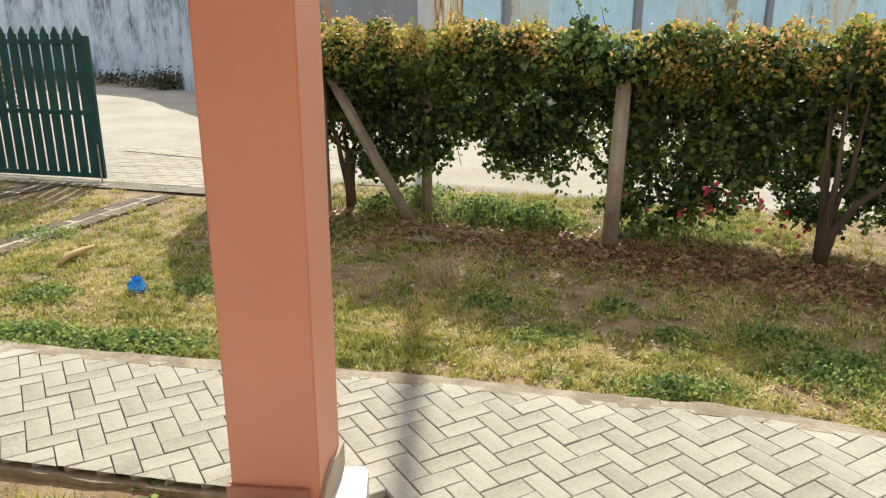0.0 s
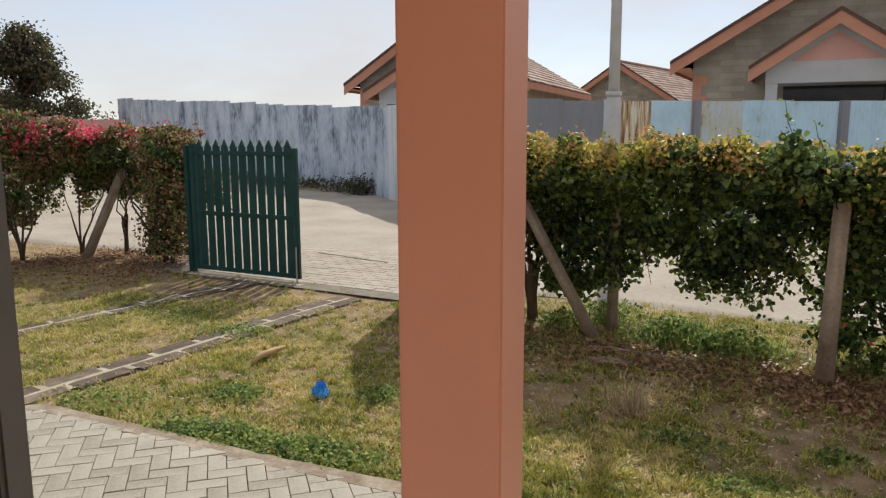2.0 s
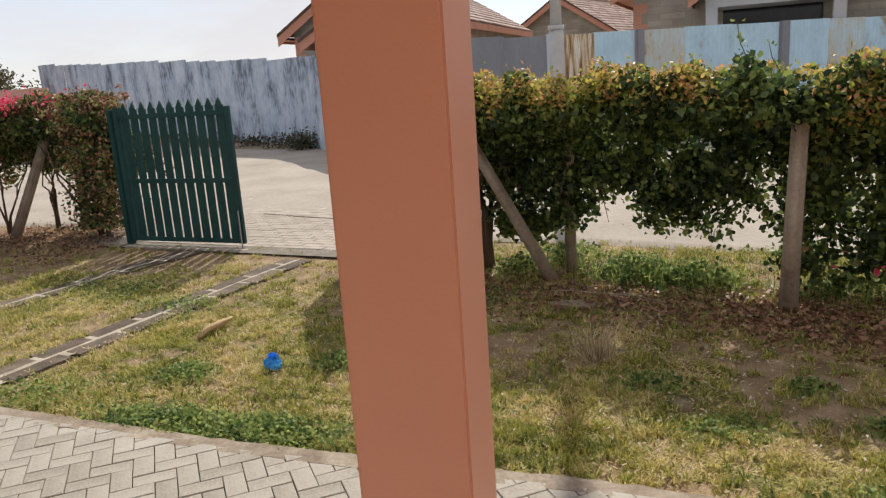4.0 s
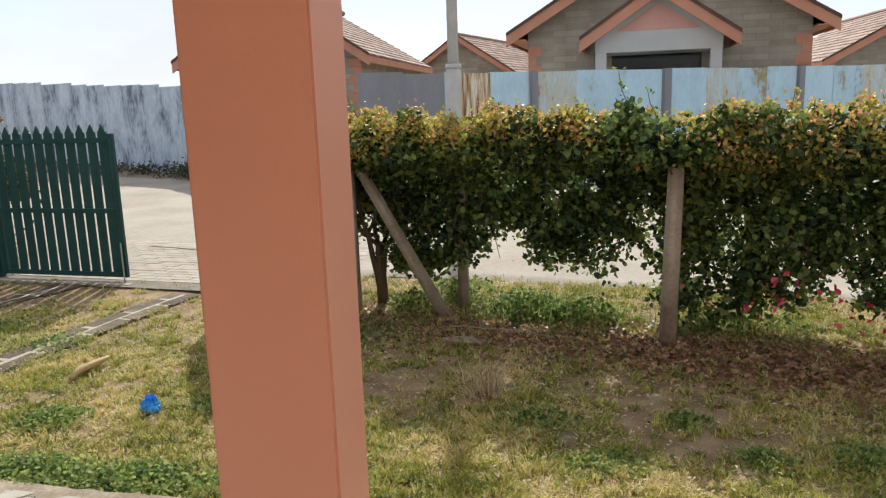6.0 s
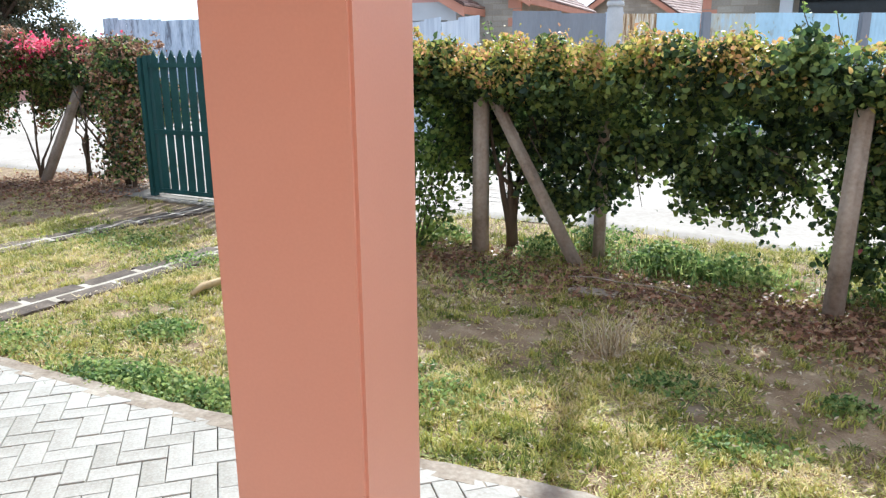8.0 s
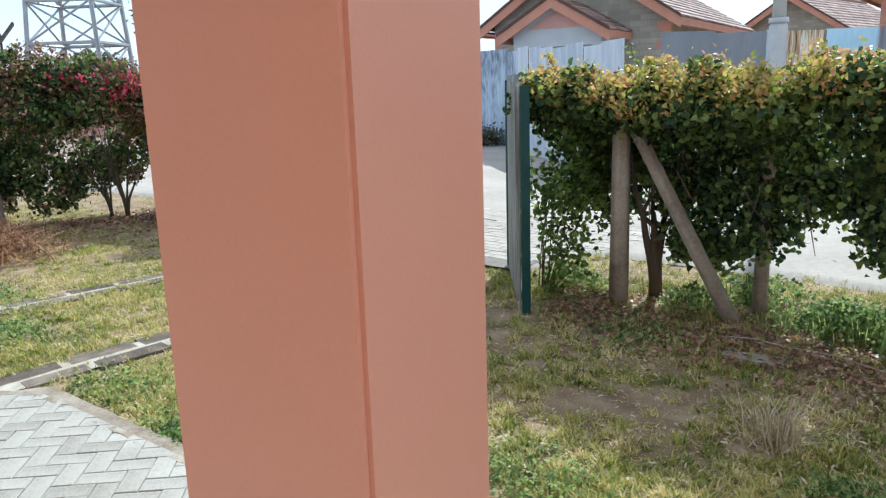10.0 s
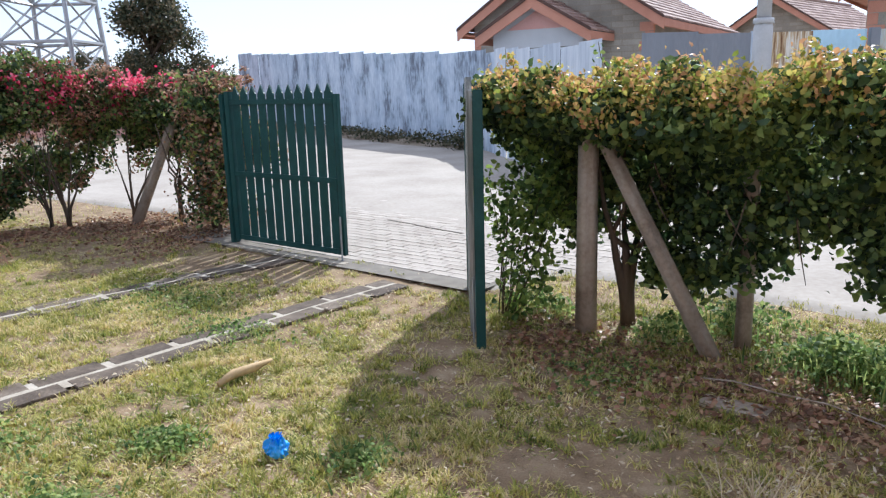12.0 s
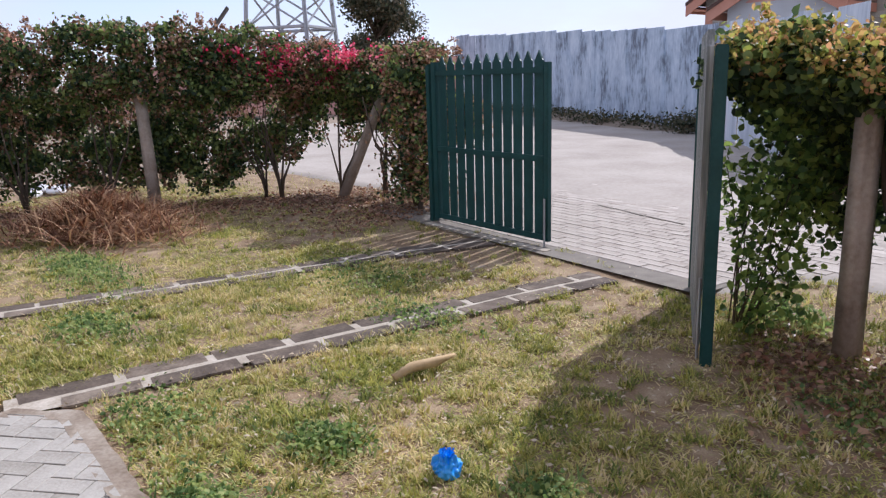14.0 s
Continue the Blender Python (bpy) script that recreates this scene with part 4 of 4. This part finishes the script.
        part("brace", tube([(*cs0[j], z0), (*cs1[i], z1)], [0.055, 0.055], 5), M_STEEL, tower)
        part("girt", tube([(*cs1[i], z1), (*cs1[j], z1)], [0.09, 0.09], 5), M_STEEL, tower)

panel = thing("solar_panel", (-22.35, 20.2, 0.2), "tilted solar panel on a thin mast", "solar panel", 50)
part("mast", tube([(0, 0, -0.3), (0, 0, 3.35)], [0.04, 0.04], 8), M_DARK, panel)
pb = box(-0.035, -0.45, -0.55, 0.035, 0.45, 0.55, 0.01)
bmesh.ops.rotate(pb, verts=pb.verts, cent=(0, 0, 0), matrix=Matrix.Rotation(radians(38), 3, "Y"))
bmesh.ops.translate(pb, verts=pb.verts, vec=(0.1, 0, 3.25))
part("module", pb, M_DARK, panel)

wallp = thing("boundary_wall", (-19.0, 25.6, 0), "low reddish boundary wall with square pillars", "wall", 25, kind="structure")
part("wall", box(-14, -0.1, -0.1, 2.6, 0.1, 2.05), M_PINK, wallp)
for x in (-4.2, 0.0):
    part("pillar", box(x - 0.22, -0.22, -0.1, x + 0.22, 0.22, 2.16, 0.02), M_PINK, wallp)

n = 26000
fx = rng.uniform(-190, -84, n)
c = np.c_[fx, 120 + rng.normal(0, 6, n), np.minimum(np.abs(rng.normal(0, 3.6, n)), 8.0) * (0.75 + 0.7 * np.array([noise.noise((x * 0.11, 1, 1)) for x in fx])) + 0.4]
woods = tagged(leaves("far_woods", c, rng.uniform(0.35, 0.8, n), M_FAR), "hazy line of distant trees", "trees", kind="stuff")

# ---- strips of stones across the lawn ----
def stone_strip(a, b, label):
    a, b = Vector((*a, 0)), Vector((*b, 0))
    d = b - a
    L = d.length
    ang = math.degrees(math.atan2(d.y, d.x))
    root = thing("wheel_track", (a.x, a.y, 0), label, "paving", ang, kind="structure")
    bm = bmesh.new()
    rows = []
    for k in range(int(L / 0.05) + 1):
        x = k * 0.05
        w = 0.118 + 0.02 * noise.noise((x * 5, ang, 0))
        cy = 0.018 * noise.noise((x * 1.7, ang, 3))
        rows.append([bm.verts.new((x, cy - w, -0.01)), bm.verts.new((x, cy + w, -0.01))])
        rows[-1][0].co.z = rows[-1][1].co.z = 0.004
    for p, q in zip(rows, rows[1:]):
        bm.faces.new((p[0], q[0], q[1], p[1]))
    part("mortar_bed", bm, M_MORTAR, root)
    for side in (-1, 1):
        x = 0.05 if side > 0 else 0.22
        while x < L - 0.1:
            l = rnd.uniform(0.30, 0.44)
            w0 = 0.012 + 0.010 * rnd.random()
            bm = box(x, 0, -0.02, min(x + l, L), 0.125 + 0.03 * rnd.random(), 0.006, 0.004)
            for v in bm.verts:
                yy = side * (w0 + v.co.y)
                v.co.y = yy + 0.018 * noise.noise((v.co.x * 1.7, ang, 3)) + 0.014 * noise.noise((v.co.x * 7, yy * 9, ang))
                v.co.x += 0.012 * noise.noise((v.co.x * 9, yy * 11, 4 + ang))
                v.co.z += 0.003 * noise.noise((v.co.x * 5, yy * 5, 9))
            if side < 0:
                bmesh.ops.reverse_faces(bm, faces=bm.faces)
            part("stone", bm, M_STONE, root)
            x += l + rnd.uniform(0.022, 0.045)
    return root


stone_strip(*STRIP_A, "strip of dark stones set in pale mortar across the lawn")
stone_strip(*STRIP_B, "overgrown strip of dark stones in pale mortar")

# ---- small things on the lawn ----
bag = thing("plastic_bag", (-1.115, 5.06, 0), "crumpled bright blue plastic bag on the grass", "bag")
bm = bmesh.new()
bmesh.ops.create_icosphere(bm, subdivisions=5, radius=0.047)
for v in bm.verts:
    a_ = math.atan2(v.co.y, v.co.x)
    up_ = max(v.co.z / 0.052, -1)
    d = 1 + 0.20 * noise.noise(v.co * 30) + 0.24 * noise.noise(v.co * 75) + 0.10 * math.sin(9 * a_ + 3 * noise.noise(v.co * 20)) * (0.4 + up_)
    r_ = d * (1.08 - 0.35 * max(up_, 0))
    v.co = Vector((v.co.x * r_, v.co.y * r_, max(v.co.z * d * 1.1, -0.03) + 0.028))
part("crumpled_sheet", bm, M_BAG, bag)
bm = bmesh.new()
for k in range(9):
    a_ = k * 0.7 + rnd.uniform(-0.2, 0.2)
    x_, y_, h_ = 0.012 * math.cos(a_), 0.012 * math.sin(a_), rnd.uniform(0.012, 0.026)
    q = [bm.verts.new(w_) for w_ in ((x_ - y_, y_ + x_, 0.064), (x_ + y_, y_ - x_, 0.064), (x_ * 2.2 + y_ * 0.8, y_ * 2.2 - x_ * 0.8, 0.07 + h_), (x_ * 2.6 - y_ * 0.5, y_ * 2.6 + x_ * 0.5, 0.07 + h_ * 0.75))]
    bm.faces.new(q)
bmesh.ops.solidify(bm, geom=bm.faces[:], thickness=0.0015)
part("gathered_top", bm, M_BAG, bag)

stick = thing("corn_cob_stick", (-1.81, 5.58, 0.02), "pale dry piece of wood lying on the grass", "stick", 72)
bm = tube([(0, 0, 0.0), (0.10, 0.01, 0.02), (0.22, -0.01, 0.025), (0.36, 0.02, 0.02)], [0.014, 0.026, 0.024, 0.010], 9)
for v in bm.verts:
    v.co += Vector((0, 0.008, 0.008)) * noise.noise(v.co * 30)
part("wood", bm, M_WOOD, stick, smooth=True)

slab = thing("stone_slab", (0.68, 6.12, 0.0), "flat grey stone slab half sunk in the soil", "stone", -18)
bm = box(-0.15, -0.07, -0.02, 0.15, 0.07, 0.010, 0.006)
for v in bm.verts:
    v.co += Vector((0.04, 0.035, 0.003)) * noise.noise(v.co * 14)
part("stone", bm, M_CONC, slab)

pile = thing("twig_pile", (-6.55, 6.8, 0), "heap of dry reddish twigs and grass by the hedge", "pile")
bm = bmesh.new()
bmesh.ops.create_icosphere(bm, subdivisions=4, radius=1.0)
for v in bm.verts:
    d = 1 + 0.25 * noise.noise(v.co * 3)
    v.co = Vector((v.co.x * 0.62 * d, v.co.y * 0.45 * d, max(v.co.z, -0.05) * 0.22 * d))
part("core", bm, M_RUSSET, pile)
n = 4200
u = rng.normal(0, 0.42, (n, 2)) * np.array((1.0, 0.75))
hz = 0.34 * np.exp(-(u ** 2).sum(1) / 0.35)
blades("brushwood", u, hz * rng.uniform(0.5, 1, n), rng.uniform(-0.08, 0.20, n), rng.uniform(0.007, 0.016, n), rng.uniform(0.12, 0.5, n), M_STRAW, pile)

clump = thing("dry_grass_clump", (0.75, 5.1, 0), "clump of tall bleached dry grass", "grass clump")
n = 150
u = rng.normal(0, 0.045, (n, 2))
blades("tuft", u, 0.0, rng.uniform(0.04, 0.25, n), rng.uniform(0.004, 0.008, n), rng.uniform(0.04, 0.20, n), M_PALE, clump)

string = thing("dry_vine", (0.5, 6.41, 0.012), "long bleached dry vine lying on the soil", "vine")
part("stem", tube([(0, 0, 0), (0.18, -0.03, 0.012), (0.37, -0.11, 0.006), (0.58, -0.2, 0.016), (0.83, -0.38, 0.004)], [0.004, 0.0045, 0.004, 0.004, 0.003], 6), M_CONC, string)

litter = thing("white_rubbish", (-9.7, 7.9, 0.0), "white plastic rubbish behind the hedge", "rubbish")
for k in range(4):
    bm = bmesh.new()
    bmesh.ops.create_icosphere(bm, subdivisions=3, radius=0.10)
    ox, oy = rnd.uniform(-0.6, 0.6), rnd.uniform(-0.4, 0.4)
    for v in bm.verts:
        d = 1 + 0.5 * noise.noise(v.co * 9 + Vector((k, 0, 0)))
        v.co = Vector((v.co.x * d * 1.7 + ox, v.co.y * d + oy, max(v.co.z * d * 0.6, -0.03) + 0.04))
    part("scrap", bm, M_WHITE, litter)


# ---- grass ----
def on_lawn(xy, margin=0.0):
    x, y = xy[:, 0], xy[:, 1]
    ok = (y > lerp_line(FAR_EDGE, x) + 0.11 + margin) & (y < lerp_line(ROAD_EDGE, x))
    for (a, b), half in ((STRIP_A, 0.105), (STRIP_B, 0.045)):
        d = np.array(b) - np.array(a)
        L = np.linalg.norm(d)
        d = d / L
        r = xy - np.array(a)
        s, o = r @ d, np.abs(r @ np.array((-d[1], d[0])))
        ok &= ~((s > -0.05) & (s < L + 0.05) & (o < half + margin + 0.03 * field(xy, 7.0, 5.0) - 0.03))
    return ok


def scatter(n, x0, x1, y0, y1):
    return np.c_[rng.uniform(x0, x1, n), rng.uniform(y0, y1, n)]


def worn(xy):
    """Bare, leaf-strewn soil under the hedges."""
    x, y = xy[:, 0], xy[:, 1]
    hy = np.interp(x, (-9.8, -7.2, -6.3, -5.3, -4.2, -0.8, 2.04, 5.6), (5.7, 7.95, 9.6, 9.8, 9.1, 7.2, 5.9, 4.1))
    d = y - hy
    wide = np.where(x < -4.0, 1.2, 1.25)
    return np.exp(-((d + 0.75) / wide) ** 2)


xy = np.concatenate([scatter(330000, -4.2, 3.2, 3.1, 7.4), scatter(150000, -9.5, 4.6, 3.0, 9.6), scatter(110000, -9.5, -4.0, 4.2, 9.4)])
xy = xy[on_lawn(xy)]
f = field(xy, 1.6, 3.0) * 0.45 + field(xy, 5.0, 11.0) * 0.55
keepm = rng.random(len(xy)) < np.clip((f - 0.37) * 4.8, 0.07, 1.0) * (1 - 0.62 * worn(xy))
xy = xy[keepm]
green = rng.random(len(xy)) < np.clip((field(xy, 1.9, 21.0) - 0.46) * 3.0, 0.05, 0.7)
for m_, sub, lab in ((M_GRASS, xy[~green], "short patchy straw-coloured lawn grass"), (M_GREENGRASS, xy[green], "short patchy green lawn grass")):
    n = len(sub)
    tagged(blades("lawn_grass", sub, -0.012, rng.uniform(0.003, 0.015, n), rng.uniform(0.004, 0.009, n), rng.uniform(0.018, 0.05, n), m_), lab, "grass", kind="stuff")

# tufts standing out of the sward
tc_ = np.concatenate([scatter(10500, -4.4, 3.6, 3.2, 7.6), scatter(4500, -9.0, 4.0, 3.6, 9.0)])
tc_ = tc_[on_lawn(tc_, 0.03)]
ft = field(tc_, 1.6, 3.0) * 0.4 + field(tc_, 4.5, 11.0) * 0.6
tc_ = tc_[rng.random(len(tc_)) < np.clip((ft - 0.30) * 4.0, 0.05, 1.0) * (1 - 0.55 * worn(tc_))]
tall = rng.uniform(0.6, 1.25, len(tc_)).repeat(26)
tx = np.repeat(tc_, 26, 0) + rng.normal(0, 0.02, (len(tc_) * 26, 2))
half_ = (rng.random(len(tc_)) < np.clip((field(tc_, 1.9, 21.0) - 0.40) * 3.0, 0.15, 0.8)).repeat(26)
for m_, pick, lab in ((M_GRASS, ~half_, "tufts of straw-coloured grass"), (M_GREENGRASS, half_, "tufts of green grass")):
    sub = tx[pick]
    n = len(sub)
    tagged(blades("grass_tufts", sub, -0.012, rng.uniform(0.012, 0.046, n) * tall[pick], rng.uniform(0.004, 0.009, n), rng.uniform(0.015, 0.05, n), m_), lab, "grass", kind="stuff")

# verge behind the hedge, taller
xy = scatter(60000, -9.5, 5.5, 4.0, 12)
hy = np.interp(xy[:, 0], (-9.8, -7.2, -6.3, -5.3, -4.2, -0.8, 2.04, 5.6), (5.7, 7.95, 9.6, 9.8, 9.1, 7.2, 5.9, 4.1))
m = (xy[:, 1] > hy - 0.15) & (xy[:, 1] < lerp_line(ROAD_EDGE, xy[:, 0])) & ((xy[:, 0] > -0.9) | ((xy[:, 0] < -4.6) & (rng.random(len(xy)) < 0.25)))
xy = xy[m]
dry = field(xy, 2.2, 31.0) > 0.47
for m_, sub, lab in ((M_GRASS, xy[dry], "straw-coloured verge grass behind the hedge"), (M_GREENGRASS, xy[~dry], "green verge grass behind the hedge")):
    n = len(sub)
    tagged(blades("verge_grass", sub, -0.012, rng.uniform(0.01, 0.055, n), rng.uniform(0.004, 0.009, n), rng.uniform(0.02, 0.06, n), m_), lab, "grass", kind="stuff")


def weeds(at, sx, sy, n, h, turn, label, m=M_LUSH):
    w = thing("weed_patch", (at[0], at[1], 0), label, "plant", turn, group="weeds on the lawn")
    u = rng.normal(0, 1, (n, 2)) * np.array((sx, sy))
    k = int(n * 1.3)
    u = u[: int(n * (0.2 if h > 0.15 else 0.6))]
    n = len(u)
    q = rng.normal(0, 1, (k, 2)) * np.array((sx, sy))
    dome = np.exp(-((q / np.array((sx, sy))) ** 2).sum(1) / 4)
    leaves("broad_leaves", np.c_[q, rng.uniform(0.1, 0.85, k) * h * dome], rng.uniform(0.012, 0.03, k) * (1 + 2.5 * max(h - 0.1, 0)), m, w, flat=0.4, narrow=0.8)
    blades("grassy_growth", u, -0.01, rng.uniform(0.25, 0.8, n) * h, rng.uniform(0.005, 0.012, n), rng.uniform(0.02, 0.08, n), m, w)
    return w


for ax, ay, sx, sy, n, h in ((-1.45, 4.36, 0.24, 0.09, 1300, 0.075), (-0.85, 4.24, 0.22, 0.09, 1100, 0.075), (-1.63, 4.98, 0.09, 0.08, 330, 0.08), (1.0, 4.75, 0.10, 0.07, 240, 0.06),
                             (1.75, 3.62, 0.12, 0.06, 350, 0.09), (1.95, 4.2, 0.07, 0.06, 180, 0.07), (-0.75, 5.1, 0.07, 0.09, 200, 0.09), (1.2, 6.70, 0.17, 0.12, 1000, 0.26), (0.75, 7.3, 0.2, 0.12, 500, 0.22), (1.6, 6.5, 0.16, 0.10, 650, 0.24), (0.3, 7.0, 0.10, 0.1, 260, 0.2), (-0.55, 7.35, 0.14, 0.1, 330, 0.2),
                             (-3.8, 5.2, 0.16, 0.12, 420, 0.08), (-5.2, 5.9, 0.45, 0.12, 900, 0.09), (-2.3, 6.4, 0.2, 0.12, 300, 0.05), (0.05, 6.4, 0.2, 0.2, 300, 0.06), (2.6, 6.1, 0.25, 0.1, 500, 0.18), (1.25, 4.25, 0.12, 0.07, 220, 0.04), (2.6, 3.75, 0.16, 0.12, 700, 0.09), (1.75, 4.65, 0.06, 0.05, 160, 0.07), (2.46, 4.17, 0.12, 0.08, 300, 0.06), (-3.2, 6.9, 0.3, 0.2, 400, 0.05), (-2.4, 4.75, 0.2, 0.12, 350, 0.05), (-0.1, 4.5, 0.2, 0.12, 380, 0.05)):
    weeds((ax, ay), sx, sy, n, h, -12, "patch of lush green weeds in the lawn")
for ax, ay, n in ((0.57, 3.50, 60), (-0.35, 3.02, 70), (1.45, 3.30, 40), (0.25, 3.58, 25)):
    weeds((ax, ay), 0.04, 0.03, n, 0.035, 0, "small weed growing from the paving joints")

# grass between drive and porch
xy = scatter(9000, -3.5, -0.25, 2.3, 3.4)
xy = xy[(xy[:, 1] < lerp_line(NEAR_EDGE, xy[:, 0]) - 0.10 - 0.03 * rng.random(len(xy)))]
n = len(xy)
tagged(blades("porch_grass", xy, -0.012, rng.uniform(0.015, 0.06, n), rng.uniform(0.004, 0.008, n), rng.uniform(0.01, 0.05, n), M_GREENGRASS), "sparse grass between the drive and the porch", "grass", kind="stuff")

# fallen leaves under the hedges
n = 19000
x = np.concatenate([rng.uniform(-0.6, 4.8, n // 3), rng.uniform(1.7, 3.9, n // 6), rng.uniform(-9.5, -4.3, n - n // 3 - n // 6)])
hy = np.interp(x, (-9.8, -7.2, -6.3, -5.3, -4.2, -0.8, 2.04, 5.6), (5.7, 7.95, 9.6, 9.8, 9.1, 7.2, 5.9, 4.1))
c = np.c_[x, hy + rng.normal(-0.2, 0.3, n) * np.where(x < -4, 2.0, 1.0), rng.uniform(0.0, 0.02, n)]
tagged(leaves("fallen_leaves", c, rng.uniform(0.02, 0.05, n), M_RUSSET, flat=0.8), "dry brown leaves fallen under the hedge", "leaves", kind="stuff")

# bleached bits of dead grass over the lawn
c = np.concatenate([scatter(26000, -4.4, 3.6, 3.2, 7.6), scatter(14000, -9.0, 4.4, 3.6, 9.4)])
c = c[on_lawn(c, 0.02)]
c = c[rng.random(len(c)) < 0.1 + 0.6 * field(c, 2.4, 41.0)]
tagged(leaves("dead_grass_bits", np.c_[c, rng.uniform(0.0, 0.022, len(c))], rng.uniform(0.01, 0.032, len(c)), M_PALE, flat=0.7, narrow=0.35), "bleached bits of dead grass strewn over the lawn", "grass", kind="stuff")

# ---- road pavers by the gate ----
def paver_mesh(name, l, w, h, bev, m):
    me = bpy.data.meshes.new(name)
    a, b = l / 2, w / 2
    v = [(-a, -b, 0), (a, -b, 0), (a, b, 0), (-a, b, 0), (-a, -b, h - bev), (a, -b, h - bev), (a, b, h - bev), (-a, b, h - bev),
         (-a + bev, -b + bev, h), (a - bev, -b + bev, h), (a - bev, b - bev, h), (-a + bev, b - bev, h)]
    fs = [(8, 9, 10, 11)] + [(i, (i + 1) % 4, 4 + (i + 1) % 4, 4 + i) for i in range(4)] + [(4 + i, 4 + (i + 1) % 4, 8 + (i + 1) % 4, 8 + i) for i in range(4)]
    me.from_pydata(v, [], fs)
    me.materials.append(m)
    me.update()
    return me


def joined(name, me, poses, m, parent):
    base_v = np.array([v.co for v in me.vertices])
    base_f = [tuple(p.vertices) for p in me.polygons]
    V, F = [], []
    for k, p in enumerate(poses):
        R = np.array(p)
        V.append(base_v @ R[:3, :3].T + R[:3, 3])
        F += [tuple(i + k * len(base_v) for i in f) for f in base_f]
    ob = ob_from(name, np.concatenate(V), F, m, parent)
    return tagged(ob, kind="stuff")


bed = [Vector((-4.2, 8.55)) + GATE_X * u_ + Vector((-GATE_X.y, GATE_X.x)) * w_ for u_, w_ in ((-0.7, 0.08), (3.25, 0.08), (3.25, 3.0), (-0.7, 3.0))]
ob_from("paver_bed", [(q.x, q.y, 0.0105) for q in bed], [(0, 1, 2, 3)], M_JOINT, road)
# dark strip laid on the road imitates the shadow line of a slab edge
shadow_strip = thing("edge_shadow_line", (-3.0, 10.21, 0), "dark raised strip for the shadow line of a slab edge across the road pavers", "joint", -27.6, kind="structure")
for k in range(5):
    part("strip", box(k * 0.25, -0.014 + 0.008 * math.sin(k * 2.1), -0.01, k * 0.25 + 0.235, 0.014 + 0.008 * math.sin(k * 2.1), 0.021, 0.003), M_JOINT, shadow_strip)
rp = paver_mesh("road_paver", 0.201, 0.098, 0.03, 0.003, M_ROADP)
spots = []
c18, s18 = math.cos(radians(-18)), math.sin(radians(-18))
for j in range(30):
    for i in range(22):
        u, w = (i + 0.5 * (j % 2)) * 0.21 - 1.0, j * 0.105 + 0.06
        x, y = -4.2 + u * c18 - w * s18, 8.55 + u * s18 + w * c18
        if y > lerp_line(ROAD_EDGE, x) + 0.05 and x > -5.2:
            spots.append((w, pose(x, y, rnd.uniform(-0.002, 0.002) - 0.0145, rnd.uniform(-0.3, 0.3), rnd.uniform(-0.3, 0.3), -18 + rnd.uniform(-0.8, 0.8))))
spots.sort(key=lambda q: q[0])
for w, m in spots[:300]:
    p = new("road_paver", rp)
    p.parent = road
    p.matrix_basis = m
joined("road_pavers", rp, [m for w, m in spots[300:]], M_ROADP, road)

# ---- drive pavers in herringbone ----
A = 0.089
pv = paver_mesh("paver", 2 * A - 0.004, A - 0.004, 0.03, 0.0022, M_PAVER)
TURN = 27.5
ct, st = math.cos(radians(TURN)), math.sin(radians(TURN))
spots, cut = [], []
for i in range(-80, 80):
    for j in range(-80, 80):
        k = (i - j) % 4
        if k == 0:
            u, w, r = (i + 1) * A, (j + 0.5) * A, 0
        elif k == 3:
            u, w, r = (i + 0.5) * A, (j + 1) * A, 90
        else:
            continue
        x, y = u * ct - w * st - 0.3, u * st + w * ct + 3.4
        if not (-6.5 < x < 4.5):
            continue
        lo, hi = lerp_line(NEAR_EDGE, x), lerp_line(FAR_EDGE, x)
        if lo - 0.09 < y < hi + 0.09 and not (x > -0.16 and y < 2.86 and x < 0.56):
            m = pose(x, y, 0.006 + rnd.uniform(-0.002, 0.002), rnd.uniform(-0.7, 0.7), rnd.uniform(-0.7, 0.7), TURN + r + rnd.uniform(-0.7, 0.7))
            if lo + 0.12 < y < hi - 0.12:
                spots.append((abs(x + 0.4), m))
            else:
                cut.append((x, m, FAR_EDGE if y > (lo + hi) / 2 else NEAR_EDGE))
spots.sort(key=lambda q: q[0])
for w, m in spots[:230]:
    p = new("paver", pv)
    p.parent = drive
    p.matrix_basis = m
joined("pavers", pv, [m for w, m in spots[230:]], M_PAVER, drive)
# pavers sawn off along the edging
for x, m, line in cut:
    bm = bmesh.new()
    bm.from_mesh(pv)
    bm.transform(m)
    ya, yb = lerp_line(line, x - 0.1), lerp_line(line, x + 0.1)
    n_ = Vector((-(yb - ya), 0.2, 0)).normalized()
    if line is NEAR_EDGE:
        n_ = -n_
    bmesh.ops.bisect_plane(bm, geom=bm.verts[:] + bm.edges[:] + bm.faces[:], plane_co=(x, (ya + yb) / 2, 0), plane_no=n_, clear_outer=True)
    if len(bm.faces) < 3:
        bm.free()
        continue
    part("paver", bm, M_PAVER, drive)
